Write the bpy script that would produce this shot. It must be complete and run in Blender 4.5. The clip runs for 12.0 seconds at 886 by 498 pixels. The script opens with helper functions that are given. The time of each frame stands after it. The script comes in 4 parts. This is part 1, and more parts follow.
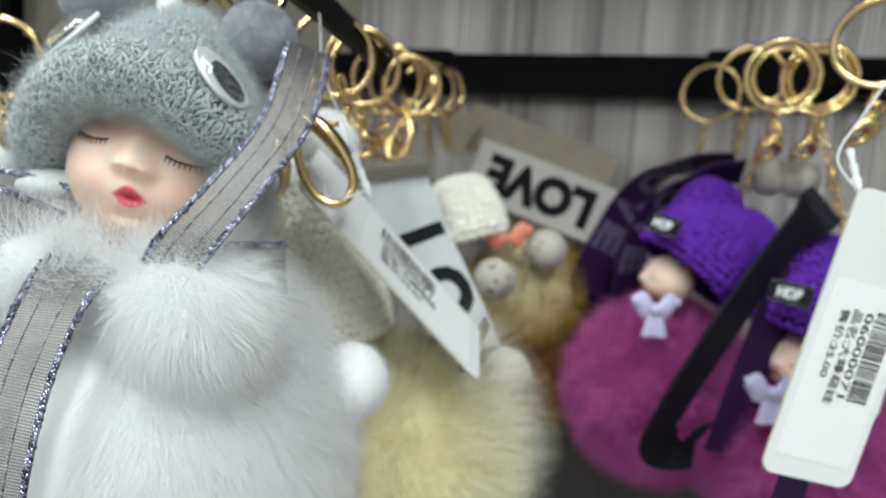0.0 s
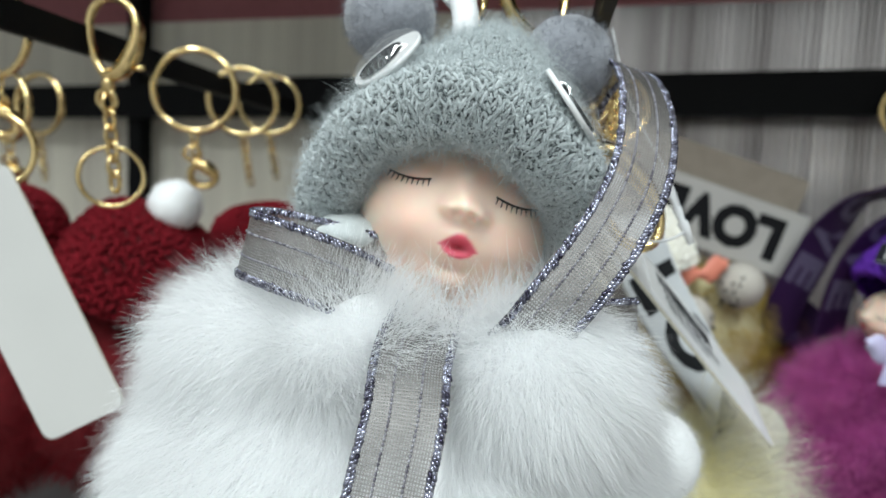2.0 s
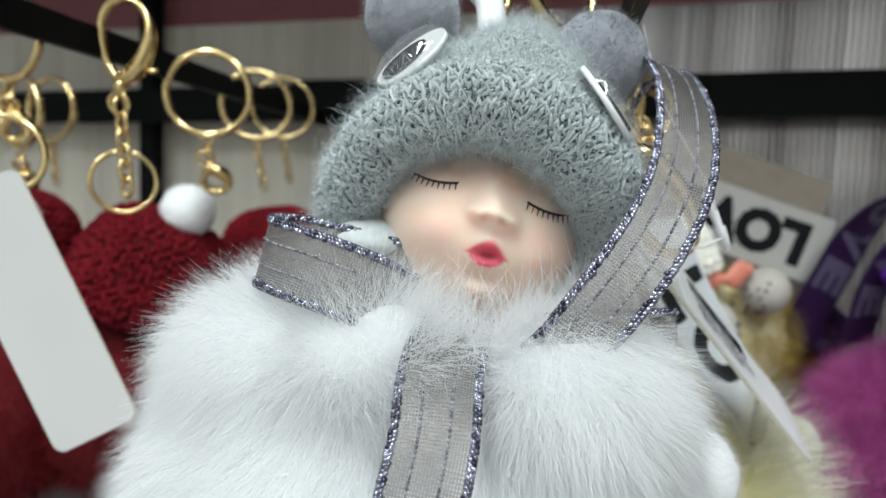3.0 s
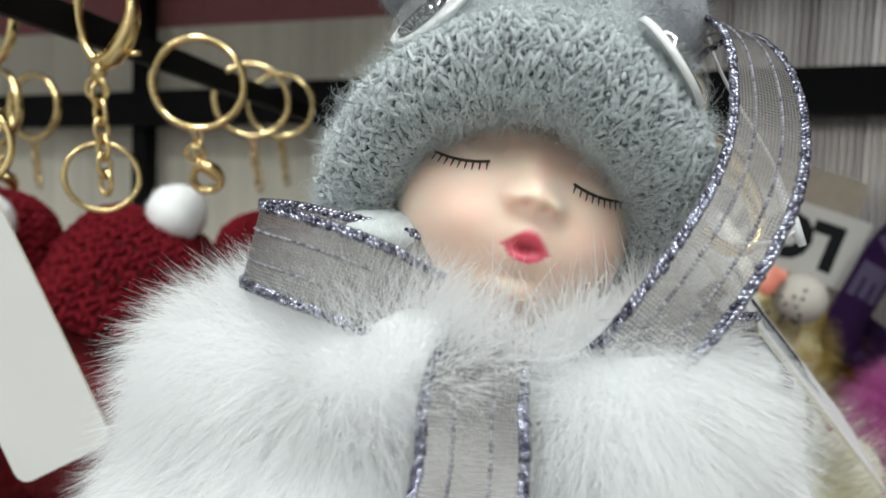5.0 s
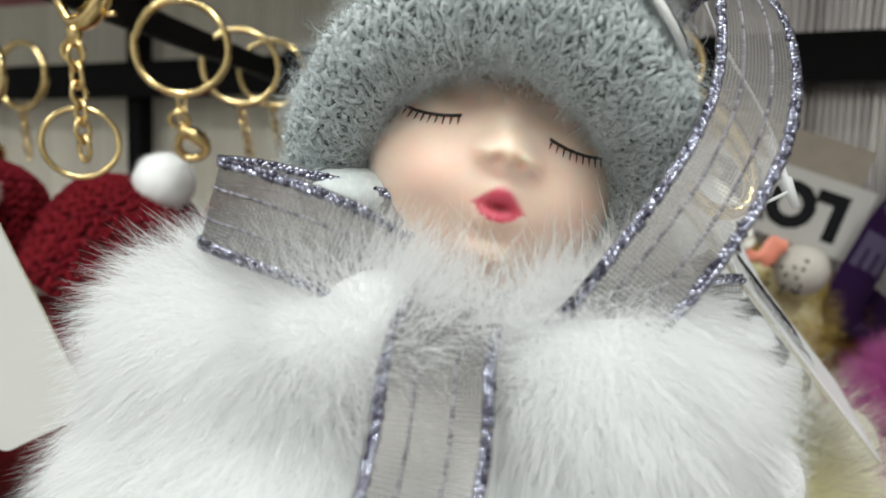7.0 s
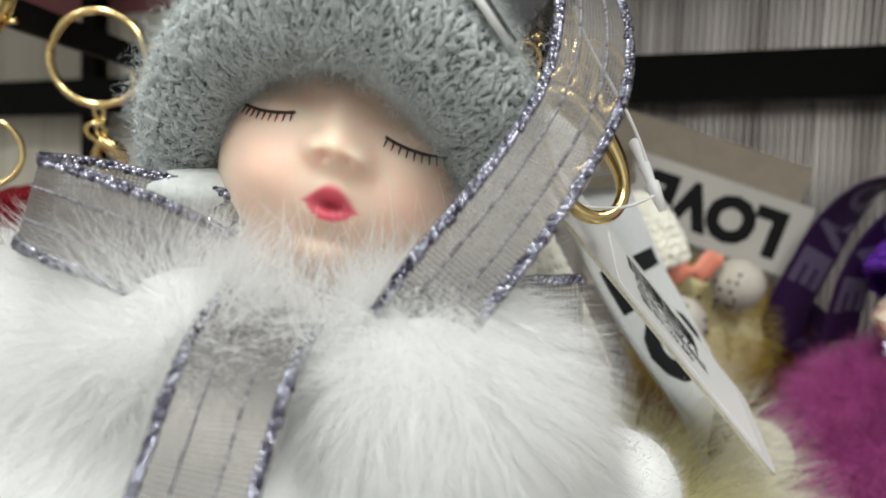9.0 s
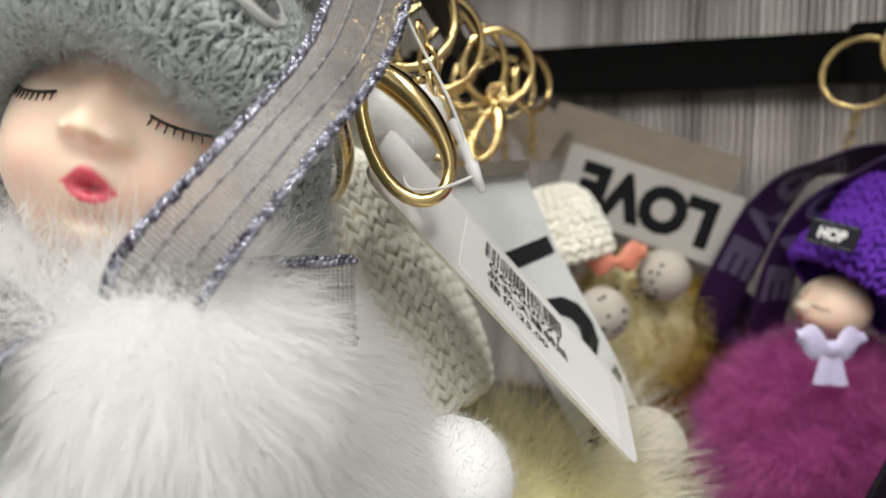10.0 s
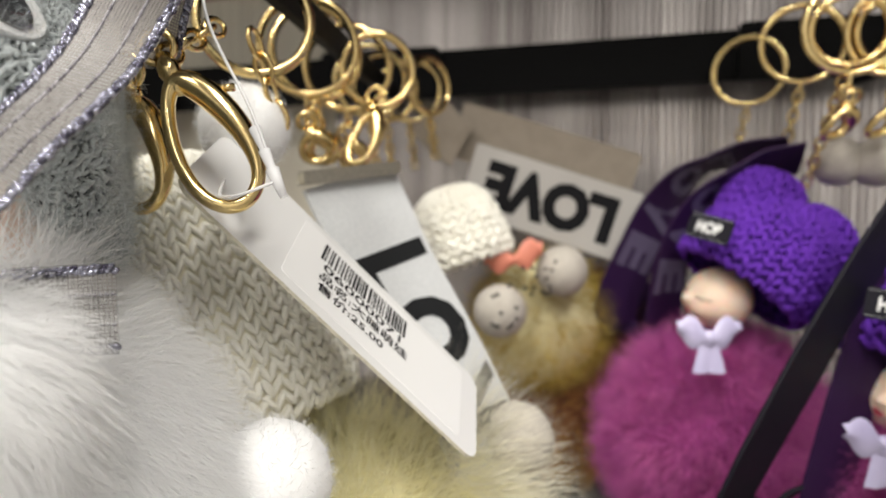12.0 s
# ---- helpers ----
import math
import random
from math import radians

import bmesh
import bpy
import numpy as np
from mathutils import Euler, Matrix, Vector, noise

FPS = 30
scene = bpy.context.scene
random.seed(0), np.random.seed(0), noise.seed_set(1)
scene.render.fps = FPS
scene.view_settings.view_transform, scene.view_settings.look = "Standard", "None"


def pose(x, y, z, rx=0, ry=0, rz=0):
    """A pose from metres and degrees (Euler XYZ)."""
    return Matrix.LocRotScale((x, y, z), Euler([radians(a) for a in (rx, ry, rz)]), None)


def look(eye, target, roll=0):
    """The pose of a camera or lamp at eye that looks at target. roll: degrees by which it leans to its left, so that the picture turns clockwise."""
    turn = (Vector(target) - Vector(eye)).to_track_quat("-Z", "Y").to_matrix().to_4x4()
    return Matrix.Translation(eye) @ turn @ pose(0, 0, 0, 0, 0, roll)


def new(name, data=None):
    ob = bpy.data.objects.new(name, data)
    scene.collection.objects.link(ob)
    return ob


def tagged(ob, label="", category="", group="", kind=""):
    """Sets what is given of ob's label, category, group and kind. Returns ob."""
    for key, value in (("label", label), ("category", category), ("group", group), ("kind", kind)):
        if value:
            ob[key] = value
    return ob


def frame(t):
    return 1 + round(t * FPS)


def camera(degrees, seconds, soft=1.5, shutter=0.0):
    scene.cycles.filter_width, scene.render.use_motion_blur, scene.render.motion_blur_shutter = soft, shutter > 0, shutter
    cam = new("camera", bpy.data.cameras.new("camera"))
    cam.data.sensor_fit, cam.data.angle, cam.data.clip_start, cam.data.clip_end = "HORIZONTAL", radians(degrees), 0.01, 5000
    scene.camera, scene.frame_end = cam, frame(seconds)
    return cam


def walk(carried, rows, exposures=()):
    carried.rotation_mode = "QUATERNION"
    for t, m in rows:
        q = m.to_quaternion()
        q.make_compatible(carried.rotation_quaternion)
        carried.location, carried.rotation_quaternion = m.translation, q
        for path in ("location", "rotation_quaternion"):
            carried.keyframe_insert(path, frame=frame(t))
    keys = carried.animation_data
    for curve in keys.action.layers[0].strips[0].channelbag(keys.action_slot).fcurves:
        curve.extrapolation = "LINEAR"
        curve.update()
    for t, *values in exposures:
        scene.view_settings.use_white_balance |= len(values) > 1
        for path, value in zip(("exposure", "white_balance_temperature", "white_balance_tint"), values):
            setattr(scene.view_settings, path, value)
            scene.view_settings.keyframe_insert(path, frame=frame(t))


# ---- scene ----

# ------------------------------------------------------------------ camera
cam = camera(68.1, 12.0, soft=1.5, shutter=0.0)
cam.data.dof.use_dof = True
cam.data.dof.focus_distance = 0.107
cam.data.dof.aperture_fstop = 16.0
PATH = [
    (0, (0.03, 0.019, 1.43), (-0.032, 2.002, 1.184), 3.6),
    (0.5, (0.015, 0.028, 1.433), (-0.087, 2.014, 1.217), 3.6),
    (1, (-0.002, 0.034, 1.433), (-0.137, 2.02, 1.239), 2.9),
    (1.5, (-0.016, 0.038, 1.434), (-0.196, 2.022, 1.252), 2.4),
    (2, (-0.035, 0.04, 1.43), (-0.244, 2.021, 1.246), 2.6),
    (2.5, (-0.041, 0.041, 1.431), (-0.27, 2.02, 1.254), 2.3),
    (3, (-0.039, 0.046, 1.43), (-0.277, 2.024, 1.256), 2.4),
    (3.5, (-0.039, 0.053, 1.426), (-0.28, 2.031, 1.257), 2.0),
    (5.5, (-0.047, 0.069, 1.425), (-0.283, 2.05, 1.294), 2.3),
    (6, (-0.045, 0.071, 1.425), (-0.274, 2.05, 1.246), 1.9),
    (6.5, (-0.043, 0.071, 1.424), (-0.303, 2.043, 1.207), 2.1),
    (8.5, (-0.028, 0.074, 1.42), (-0.245, 2.057, 1.266), 2.4),
    (9, (-0.02, 0.076, 1.42), (-0.238, 2.059, 1.28), 2.2),
    (9.5, (-0.008, 0.079, 1.418), (-0.236, 2.062, 1.297), 1.0),
    (10, (0.01, 0.082, 1.418), (-0.198, 2.067, 1.28), 1.4),
    (10.5, (0.023, 0.082, 1.419), (-0.164, 2.069, 1.282), 0.7),
    (11, (0.037, 0.084, 1.418), (-0.119, 2.073, 1.287), -0.1),
    (11.5, (0.046, 0.082, 1.418), (-0.091, 2.074, 1.293), -1.2),
    (12, (0.038, 0.082, 1.419), (-0.072, 2.075, 1.282), 0.1),
]
BALANCE = [(0, -0.50, 6350, 2), (1.5, -0.56, 6250, 2), (3.5, -0.58, 6300, 3), (5.5, -0.58, 6600, 4), (9, -0.60, 6900, 6), (10, -0.50, 7100, 9), (11, -0.25, 7200, 10), (12, -0.25, 7250, 11)]
walk(cam, [(t, look(eye, target, roll)) for t, eye, target, roll in PATH], BALANCE)

# ------------------------------------------------------------------ light of the shop
world = bpy.data.worlds.new("shop_air")
scene.world = world
world.use_nodes = True
world.node_tree.nodes["Background"].inputs[0].default_value = (0.8, 0.86, 0.95, 1)
world.node_tree.nodes["Background"].inputs[1].default_value = 0.12


def ceiling_lamp(x, y, z, sx, sy, watts):
    data = bpy.data.lights.new("tube_light", "AREA")
    data.shape, data.size, data.size_y, data.energy = "RECTANGLE", sx, sy, watts
    data.color = (0.95, 0.98, 1.0)
    ob = new("tube_light", data)
    ob.matrix_world = pose(x, y, z)
    return ob


LAMPS = [(-0.45, -0.80, 2.66, 0.16, 1.5, 30), (0.45, -1.10, 2.66, 0.16, 1.5, 32), (-1.0, -1.3, 2.66, 0.16, 1.2, 17), (0.05, -0.35, 2.66, 1.2, 0.16, 9)]
for lamp in LAMPS:
    ceiling_lamp(*lamp)


# ------------------------------------------------------------------ node materials
def mat(name, color, rough=0.6, metal=0.0, grain=0.0, scale=300.0, bump=0.0, second=None, island=0.0, rand=0.0,
        sheen=0.0, subsurface=0.0, stain=0.0, stretch=(1, 1, 1), coat=0.0, spec=0.5):
    m = bpy.data.materials.new(name)
    m.use_nodes = True
    nt = m.node_tree
    bs = nt.nodes["Principled BSDF"]
    bs.inputs["Roughness"].default_value = rough
    bs.inputs["Metallic"].default_value = metal
    bs.inputs["Sheen Weight"].default_value = sheen
    bs.inputs["Coat Weight"].default_value = coat
    bs.inputs["Specular IOR Level"].default_value = spec
    if subsurface:
        bs.inputs["Subsurface Weight"].default_value = subsurface
        bs.inputs["Subsurface Radius"].default_value = (1.0, 0.5, 0.35)
        bs.inputs["Subsurface Scale"].default_value = 0.004
    tc = nt.nodes.new("ShaderNodeTexCoord")
    mp = nt.nodes.new("ShaderNodeMapping")
    mp.inputs["Scale"].default_value = stretch
    nt.links.new(tc.outputs["Object"], mp.inputs["Vector"])
    fine = nt.nodes.new("ShaderNodeTexNoise")
    fine.inputs["Scale"].default_value = scale
    fine.inputs["Detail"].default_value = 4
    nt.links.new(mp.outputs["Vector"], fine.inputs["Vector"])
    coarse = nt.nodes.new("ShaderNodeTexNoise")
    coarse.inputs["Scale"].default_value = scale * 0.13
    nt.links.new(mp.outputs["Vector"], coarse.inputs["Vector"])
    c2 = second or tuple(c * 0.55 for c in color)
    mix = nt.nodes.new("ShaderNodeMix")
    mix.data_type = "RGBA"
    mix.inputs["A"].default_value = (*color, 1)
    mix.inputs["B"].default_value = (*c2, 1)
    fac = None
    if grain or stain or island or rand:
        terms = []
        for node, amount in ((fine, grain), (coarse, stain)):
            if amount:
                mr = nt.nodes.new("ShaderNodeMapRange")
                mr.inputs["From Min"].default_value, mr.inputs["From Max"].default_value = 0.38, 0.68
                mr.inputs["To Max"].default_value = amount
                nt.links.new(node.outputs["Fac"], mr.inputs["Value"])
                terms.append(mr.outputs["Result"])
        if island:
            geo = nt.nodes.new("ShaderNodeNewGeometry")
            mu = nt.nodes.new("ShaderNodeMath")
            mu.operation = "MULTIPLY"
            mu.inputs[1].default_value = island
            nt.links.new(geo.outputs["Random Per Island"], mu.inputs[0])
            terms.append(mu.outputs[0])
        if rand:
            oi = nt.nodes.new("ShaderNodeObjectInfo")
            mu = nt.nodes.new("ShaderNodeMath")
            mu.operation = "MULTIPLY"
            mu.inputs[1].default_value = rand
            nt.links.new(oi.outputs["Random"], mu.inputs[0])
            terms.append(mu.outputs[0])
        fac = terms[0]
        for t in terms[1:]:
            ad = nt.nodes.new("ShaderNodeMath")
            ad.operation, ad.use_clamp = "ADD", True
            nt.links.new(fac, ad.inputs[0])
            nt.links.new(t, ad.inputs[1])
            fac = ad.outputs[0]
        nt.links.new(fac, mix.inputs["Factor"])
    else:
        mix.inputs["Factor"].default_value = 0
    nt.links.new(mix.outputs["Result"], bs.inputs["Base Color"])
    if bump:
        bp = nt.nodes.new("ShaderNodeBump")
        bp.inputs["Strength"].default_value = bump
        bp.inputs["Distance"].default_value = 0.0005
        nt.links.new(fine.outputs["Fac"], bp.inputs["Height"])
        nt.links.new(bp.outputs["Normal"], bs.inputs["Normal"])
    return m


def fur_mat(name, color, second, translucent=0.4):
    m = mat(name, color, rough=0.75, second=second, island=0.75, stain=0.25, scale=260)
    nt = m.node_tree
    bs = nt.nodes["Principled BSDF"]
    bs.inputs["Specular IOR Level"].default_value = 0.25
    tr = nt.nodes.new("ShaderNodeBsdfTranslucent")
    nt.links.new(bs.inputs["Base Color"].links[0].from_socket, tr.inputs["Color"])
    ms = nt.nodes.new("ShaderNodeMixShader")
    ms.inputs[0].default_value = translucent
    nt.links.new(bs.outputs[0], ms.inputs[1])
    nt.links.new(tr.outputs[0], ms.inputs[2])
    nt.links.new(ms.outputs[0], nt.nodes["Material Output"].inputs["Surface"])
    return m


def sheer_mat(name, color, solid, pitch=0.0006):
    """Woven gauze: threads with gaps between them, by UV in metres."""
    m = mat(name, color, rough=0.45, metal=0.35, grain=0.4, scale=900)
    nt = m.node_tree
    uv = nt.nodes.new("ShaderNodeUVMap")
    sep = nt.nodes.new("ShaderNodeSeparateXYZ")
    nt.links.new(uv.outputs[0], sep.inputs[0])
    outs = []
    for axis, p in (("X", pitch), ("Y", pitch * 0.8)):
        a = nt.nodes.new("ShaderNodeMath")
        a.operation = "MULTIPLY"
        a.inputs[1].default_value = 2 * math.pi / p
        nt.links.new(sep.outputs[axis], a.inputs[0])
        b = nt.nodes.new("ShaderNodeMath")
        b.operation = "SINE"
        nt.links.new(a.outputs[0], b.inputs[0])
        outs.append(b.outputs[0])
    mx = nt.nodes.new("ShaderNodeMath")
    mx.operation = "MAXIMUM"
    nt.links.new(outs[0], mx.inputs[0])
    nt.links.new(outs[1], mx.inputs[1])
    mr = nt.nodes.new("ShaderNodeMapRange")
    mr.inputs["From Min"].default_value, mr.inputs["From Max"].default_value = -0.5, 0.9
    mr.inputs["To Min"].default_value, mr.inputs["To Max"].default_value = solid - 0.22, min(solid + 0.22, 1)
    nt.links.new(mx.outputs[0], mr.inputs["Value"])
    tp = nt.nodes.new("ShaderNodeBsdfTransparent")
    ms = nt.nodes.new("ShaderNodeMixShader")
    nt.links.new(mr.outputs[0], ms.inputs[0])
    nt.links.new(tp.outputs[0], ms.inputs[1])
    nt.links.new(nt.nodes["Principled BSDF"].outputs[0], ms.inputs[2])
    nt.links.new(ms.outputs[0], nt.nodes["Material Output"].inputs["Surface"])
    return m


def glass_mat(name, color=(1, 1, 1), rough=0.05, clear=0.75):
    m = bpy.data.materials.new(name)
    m.use_nodes = True
    nt = m.node_tree
    gl = nt.nodes.new("ShaderNodeBsdfGlossy") if clear > 0.8 else nt.nodes["Principled BSDF"]
    gl.inputs["Color" if clear > 0.8 else "Base Color"].default_value = (*color, 1)
    gl.inputs["Roughness"].default_value = rough
    tp = nt.nodes.new("ShaderNodeBsdfTransparent")
    ms = nt.nodes.new("ShaderNodeMixShader")
    ms.inputs[0].default_value = clear
    nt.links.new(gl.outputs[0], ms.inputs[1])
    nt.links.new(tp.outputs[0], ms.inputs[2])
    nt.links.new(ms.outputs[0], nt.nodes["Material Output"].inputs["Surface"])
    return m


M = {
    "gold": mat("polished_gold", (0.92, 0.72, 0.36), 0.18, 1.0, stain=0.35, scale=220, second=(0.74, 0.50, 0.20), rand=0.3),
    "black_metal": mat("black_powder_coat", (0.005, 0.005, 0.0055), 0.5, 0.0, grain=0.3, scale=900, bump=0.15, second=(0.009, 0.009, 0.009), spec=0.06),
    # stretched noise and per-rib tone paint reflection streaks into the sheet's colour
    "panel": mat("ribbed_sheet", (0.86, 0.82, 0.81), 0.2, 0.7, stain=0.6, scale=240, stretch=(1, 1, 0.015), second=(0.34, 0.31, 0.31), island=0.45),
    # same sheet where more light reaches it, the cream brightness put into the colour
    "panel_lit": mat("lit_ribbed_sheet", (0.72, 0.68, 0.58), 0.4, 0.1, stain=0.6, scale=260, stretch=(1, 1, 0.03), second=(0.5, 0.46, 0.40), island=0.3),
    "header": mat("dusty_pink_card", (0.30, 0.10, 0.11), 0.6, 0.0, grain=0.3, scale=200, bump=0.1),
    "room": mat("shop_paint", (0.42, 0.41, 0.40), 0.7, 0.0, stain=0.3, scale=20, second=(0.32, 0.31, 0.30)),
    # paler paint for the unseen south wall, which serves as a reflector
    "room_bounce": mat("bounce_wall_paint", (0.74, 0.73, 0.72), 0.7, 0.0, stain=0.3, scale=20, second=(0.6, 0.58, 0.56)),
    "floor": mat("shop_floor", (0.42, 0.40, 0.37), 0.35, 0.0, stain=0.6, scale=30, second=(0.28, 0.27, 0.26)),
    # near-black colour in place of the shadow below the rack
    "shadow_board": mat("shadow_board", (0.035, 0.03, 0.03), 0.6, 0.0, grain=0.4, scale=120, second=(0.06, 0.05, 0.05)),
    "white_fur": fur_mat("white_fur", (0.965, 0.965, 0.965), (0.94, 0.945, 0.95), 0.6),
    "white_felt": mat("white_felt", (0.88, 0.88, 0.885), 0.95, grain=0.3, scale=700, bump=0.4, sheen=0.4, second=(0.84, 0.85, 0.86)),
    "yellow_fur": fur_mat("yellow_fur", (0.96, 0.92, 0.62), (0.96, 0.93, 0.78)),
    "cream_fur": fur_mat("cream_tip_fur", (0.86, 0.84, 0.74), (0.80, 0.76, 0.62)),
    "pink_fur": fur_mat("pink_fur", (0.74, 0.24, 0.52), (0.46, 0.06, 0.36)),
    "orange_fur": fur_mat("orange_fur", (0.42, 0.17, 0.05), (0.46, 0.30, 0.08)),
    "red_fur": fur_mat("red_fur", (0.18, 0.006, 0.012), (0.10, 0.003, 0.006)),
    "grey_yarn": mat("grey_yarn", (0.64, 0.685, 0.69), 0.95, grain=0.30, scale=1500, bump=0.5, stain=0.15, island=0.45, sheen=0.3, second=(0.26, 0.29, 0.295)),
    "lining": mat("pale_grey_lining", (0.55, 0.58, 0.58), 0.95, grain=0.3, scale=700, bump=0.4),
    # felt and fuzz for far pompoms, with the background's shade put into the colour
    "dimmed_felt": mat("dimmed_cream_felt", (0.52, 0.48, 0.43), 0.95, grain=0.3, scale=700, bump=0.4),
    "dimmed_fuzz": fur_mat("dimmed_cream_fuzz", (0.55, 0.51, 0.46), (0.45, 0.40, 0.36)),
    # darkened shell colours: shade between stitches, painted under the knit
    "grey_gap": mat("grey_gap_shade", (0.10, 0.115, 0.12), 0.95, grain=0.3, scale=1500, bump=0.4),
    # cream, purple and red shells likewise hold painted shade of the stitch gaps
    "cream_gap": mat("cream_gap_shade", (0.82, 0.77, 0.61), 0.95, grain=0.3, scale=1500, bump=0.4),
    "purple_gap": mat("purple_gap_shade", (0.035, 0.008, 0.12), 0.95, grain=0.3, scale=1500, bump=0.4),
    "red_gap": mat("red_gap_shade", (0.08, 0.002, 0.005), 0.95, grain=0.3, scale=1500, bump=0.4),
    "grey_fuzz": fur_mat("grey_fuzz", (0.80, 0.84, 0.85), (0.56, 0.60, 0.61)),
    "grey_felt": mat("grey_felt", (0.30, 0.31, 0.345), 0.95, grain=0.4, scale=800, bump=0.5, sheen=0.5),
    "grey_felt_fuzz": fur_mat("grey_felt_fuzz", (0.36, 0.37, 0.41), (0.26, 0.27, 0.30)),
    "cream_yarn": mat("cream_yarn", (0.96, 0.94, 0.87), 0.95, grain=0.2, scale=1500, bump=0.4, island=0.25, sheen=0.2, second=(0.86, 0.83, 0.70)),
    "purple_yarn": mat("purple_yarn", (0.15, 0.035, 0.45), 0.9, grain=0.35, scale=1500, bump=0.5, island=0.4, spec=0.25, second=(0.09, 0.02, 0.30)),
    "red_yarn": mat("red_yarn", (0.17, 0.005, 0.012), 0.95, grain=0.35, scale=1200, bump=0.5, island=0.4, second=(0.08, 0.002, 0.005), spec=0.2),
    "skin": mat("doll_vinyl", (0.86, 0.66, 0.54), 0.52, stain=0.10, scale=120, subsurface=0.75, second=(0.86, 0.60, 0.49)),
    "lash": mat("black_lash_paint", (0.02, 0.014, 0.012), 0.5),
    "gauze": sheer_mat("silver_gauze", (0.21, 0.195, 0.187), 0.58),
    "gauze_line": mat("dark_ribbon_thread", (0.10, 0.09, 0.12), 0.4, 0.4, island=0.9, second=(0.45, 0.44, 0.48)),
    "glitter": mat("lilac_silver_thread", (0.035, 0.03, 0.055), 0.22, 0.8, island=0.85, second=(0.55, 0.56, 0.68)),
    "white_plastic": mat("white_plastic", (0.82, 0.82, 0.82), 0.35, grain=0.1, scale=400),
    "black_plastic": mat("black_plastic", (0.015, 0.017, 0.02), 0.25),
    "clear": glass_mat("clear_plastic", clear=0.88),
    "tag_card": mat("coated_tag_card", (0.80, 0.80, 0.80), 0.38, stain=0.15, scale=160, second=(0.70, 0.70, 0.69), coat=0.2),
    "tag_edge": mat("raw_card_edge", (0.74, 0.70, 0.58), 0.8, grain=0.4, scale=1200),
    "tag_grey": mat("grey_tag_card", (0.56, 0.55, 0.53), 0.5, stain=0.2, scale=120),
    "sticker": mat("price_sticker", (0.86, 0.86, 0.86), 0.3),
    "ink": mat("black_ink", (0.010, 0.010, 0.012), 0.6, grain=0.3, scale=1200, second=(0.025, 0.025, 0.025), spec=0.08),
    "webbing": mat("white_webbing", (0.66, 0.67, 0.68), 0.7, grain=0.5, scale=1700, bump=0.6, island=0.3, second=(0.46, 0.48, 0.50)),
    "black_webbing": mat("black_webbing", (0.010, 0.011, 0.012), 0.8, island=0.5, second=(0.025, 0.025, 0.027), spec=0.08),
    # purple strap and its lilac letters: colours lowered for the weaker light behind
    "purple_strap": mat("purple_satin_strap", (0.030, 0.010, 0.050), 0.45, grain=0.3, scale=1400, bump=0.3, second=(0.016, 0.006, 0.028), spec=0.2),
    "dimmed_lilac_print": mat("dimmed_lilac_print", (0.12, 0.095, 0.17), 0.5, grain=0.3, scale=1400),
    "black_strap": mat("black_satin_strap", (0.008, 0.007, 0.013), 0.55, grain=0.3, scale=1400, bump=0.3, spec=0.15),
    "lilac_satin": mat("lilac_satin", (0.52, 0.48, 0.68), 0.35, stain=0.5, scale=500, second=(0.35, 0.30, 0.55)),
    "coral": mat("coral_gauze", (0.75, 0.25, 0.17), 0.5, stain=0.4, scale=300),
    "clamp": mat("brushed_steel_clamp", (0.55, 0.52, 0.45), 0.3, 0.9, grain=0.4, scale=800),
}


# ------------------------------------------------------------------ geometry helpers
V3 = lambda *p: np.array(p, float)


def unit(a):
    a = np.asarray(a, float)
    return a / np.maximum(np.linalg.norm(a, axis=-1, keepdims=True), 1e-12)


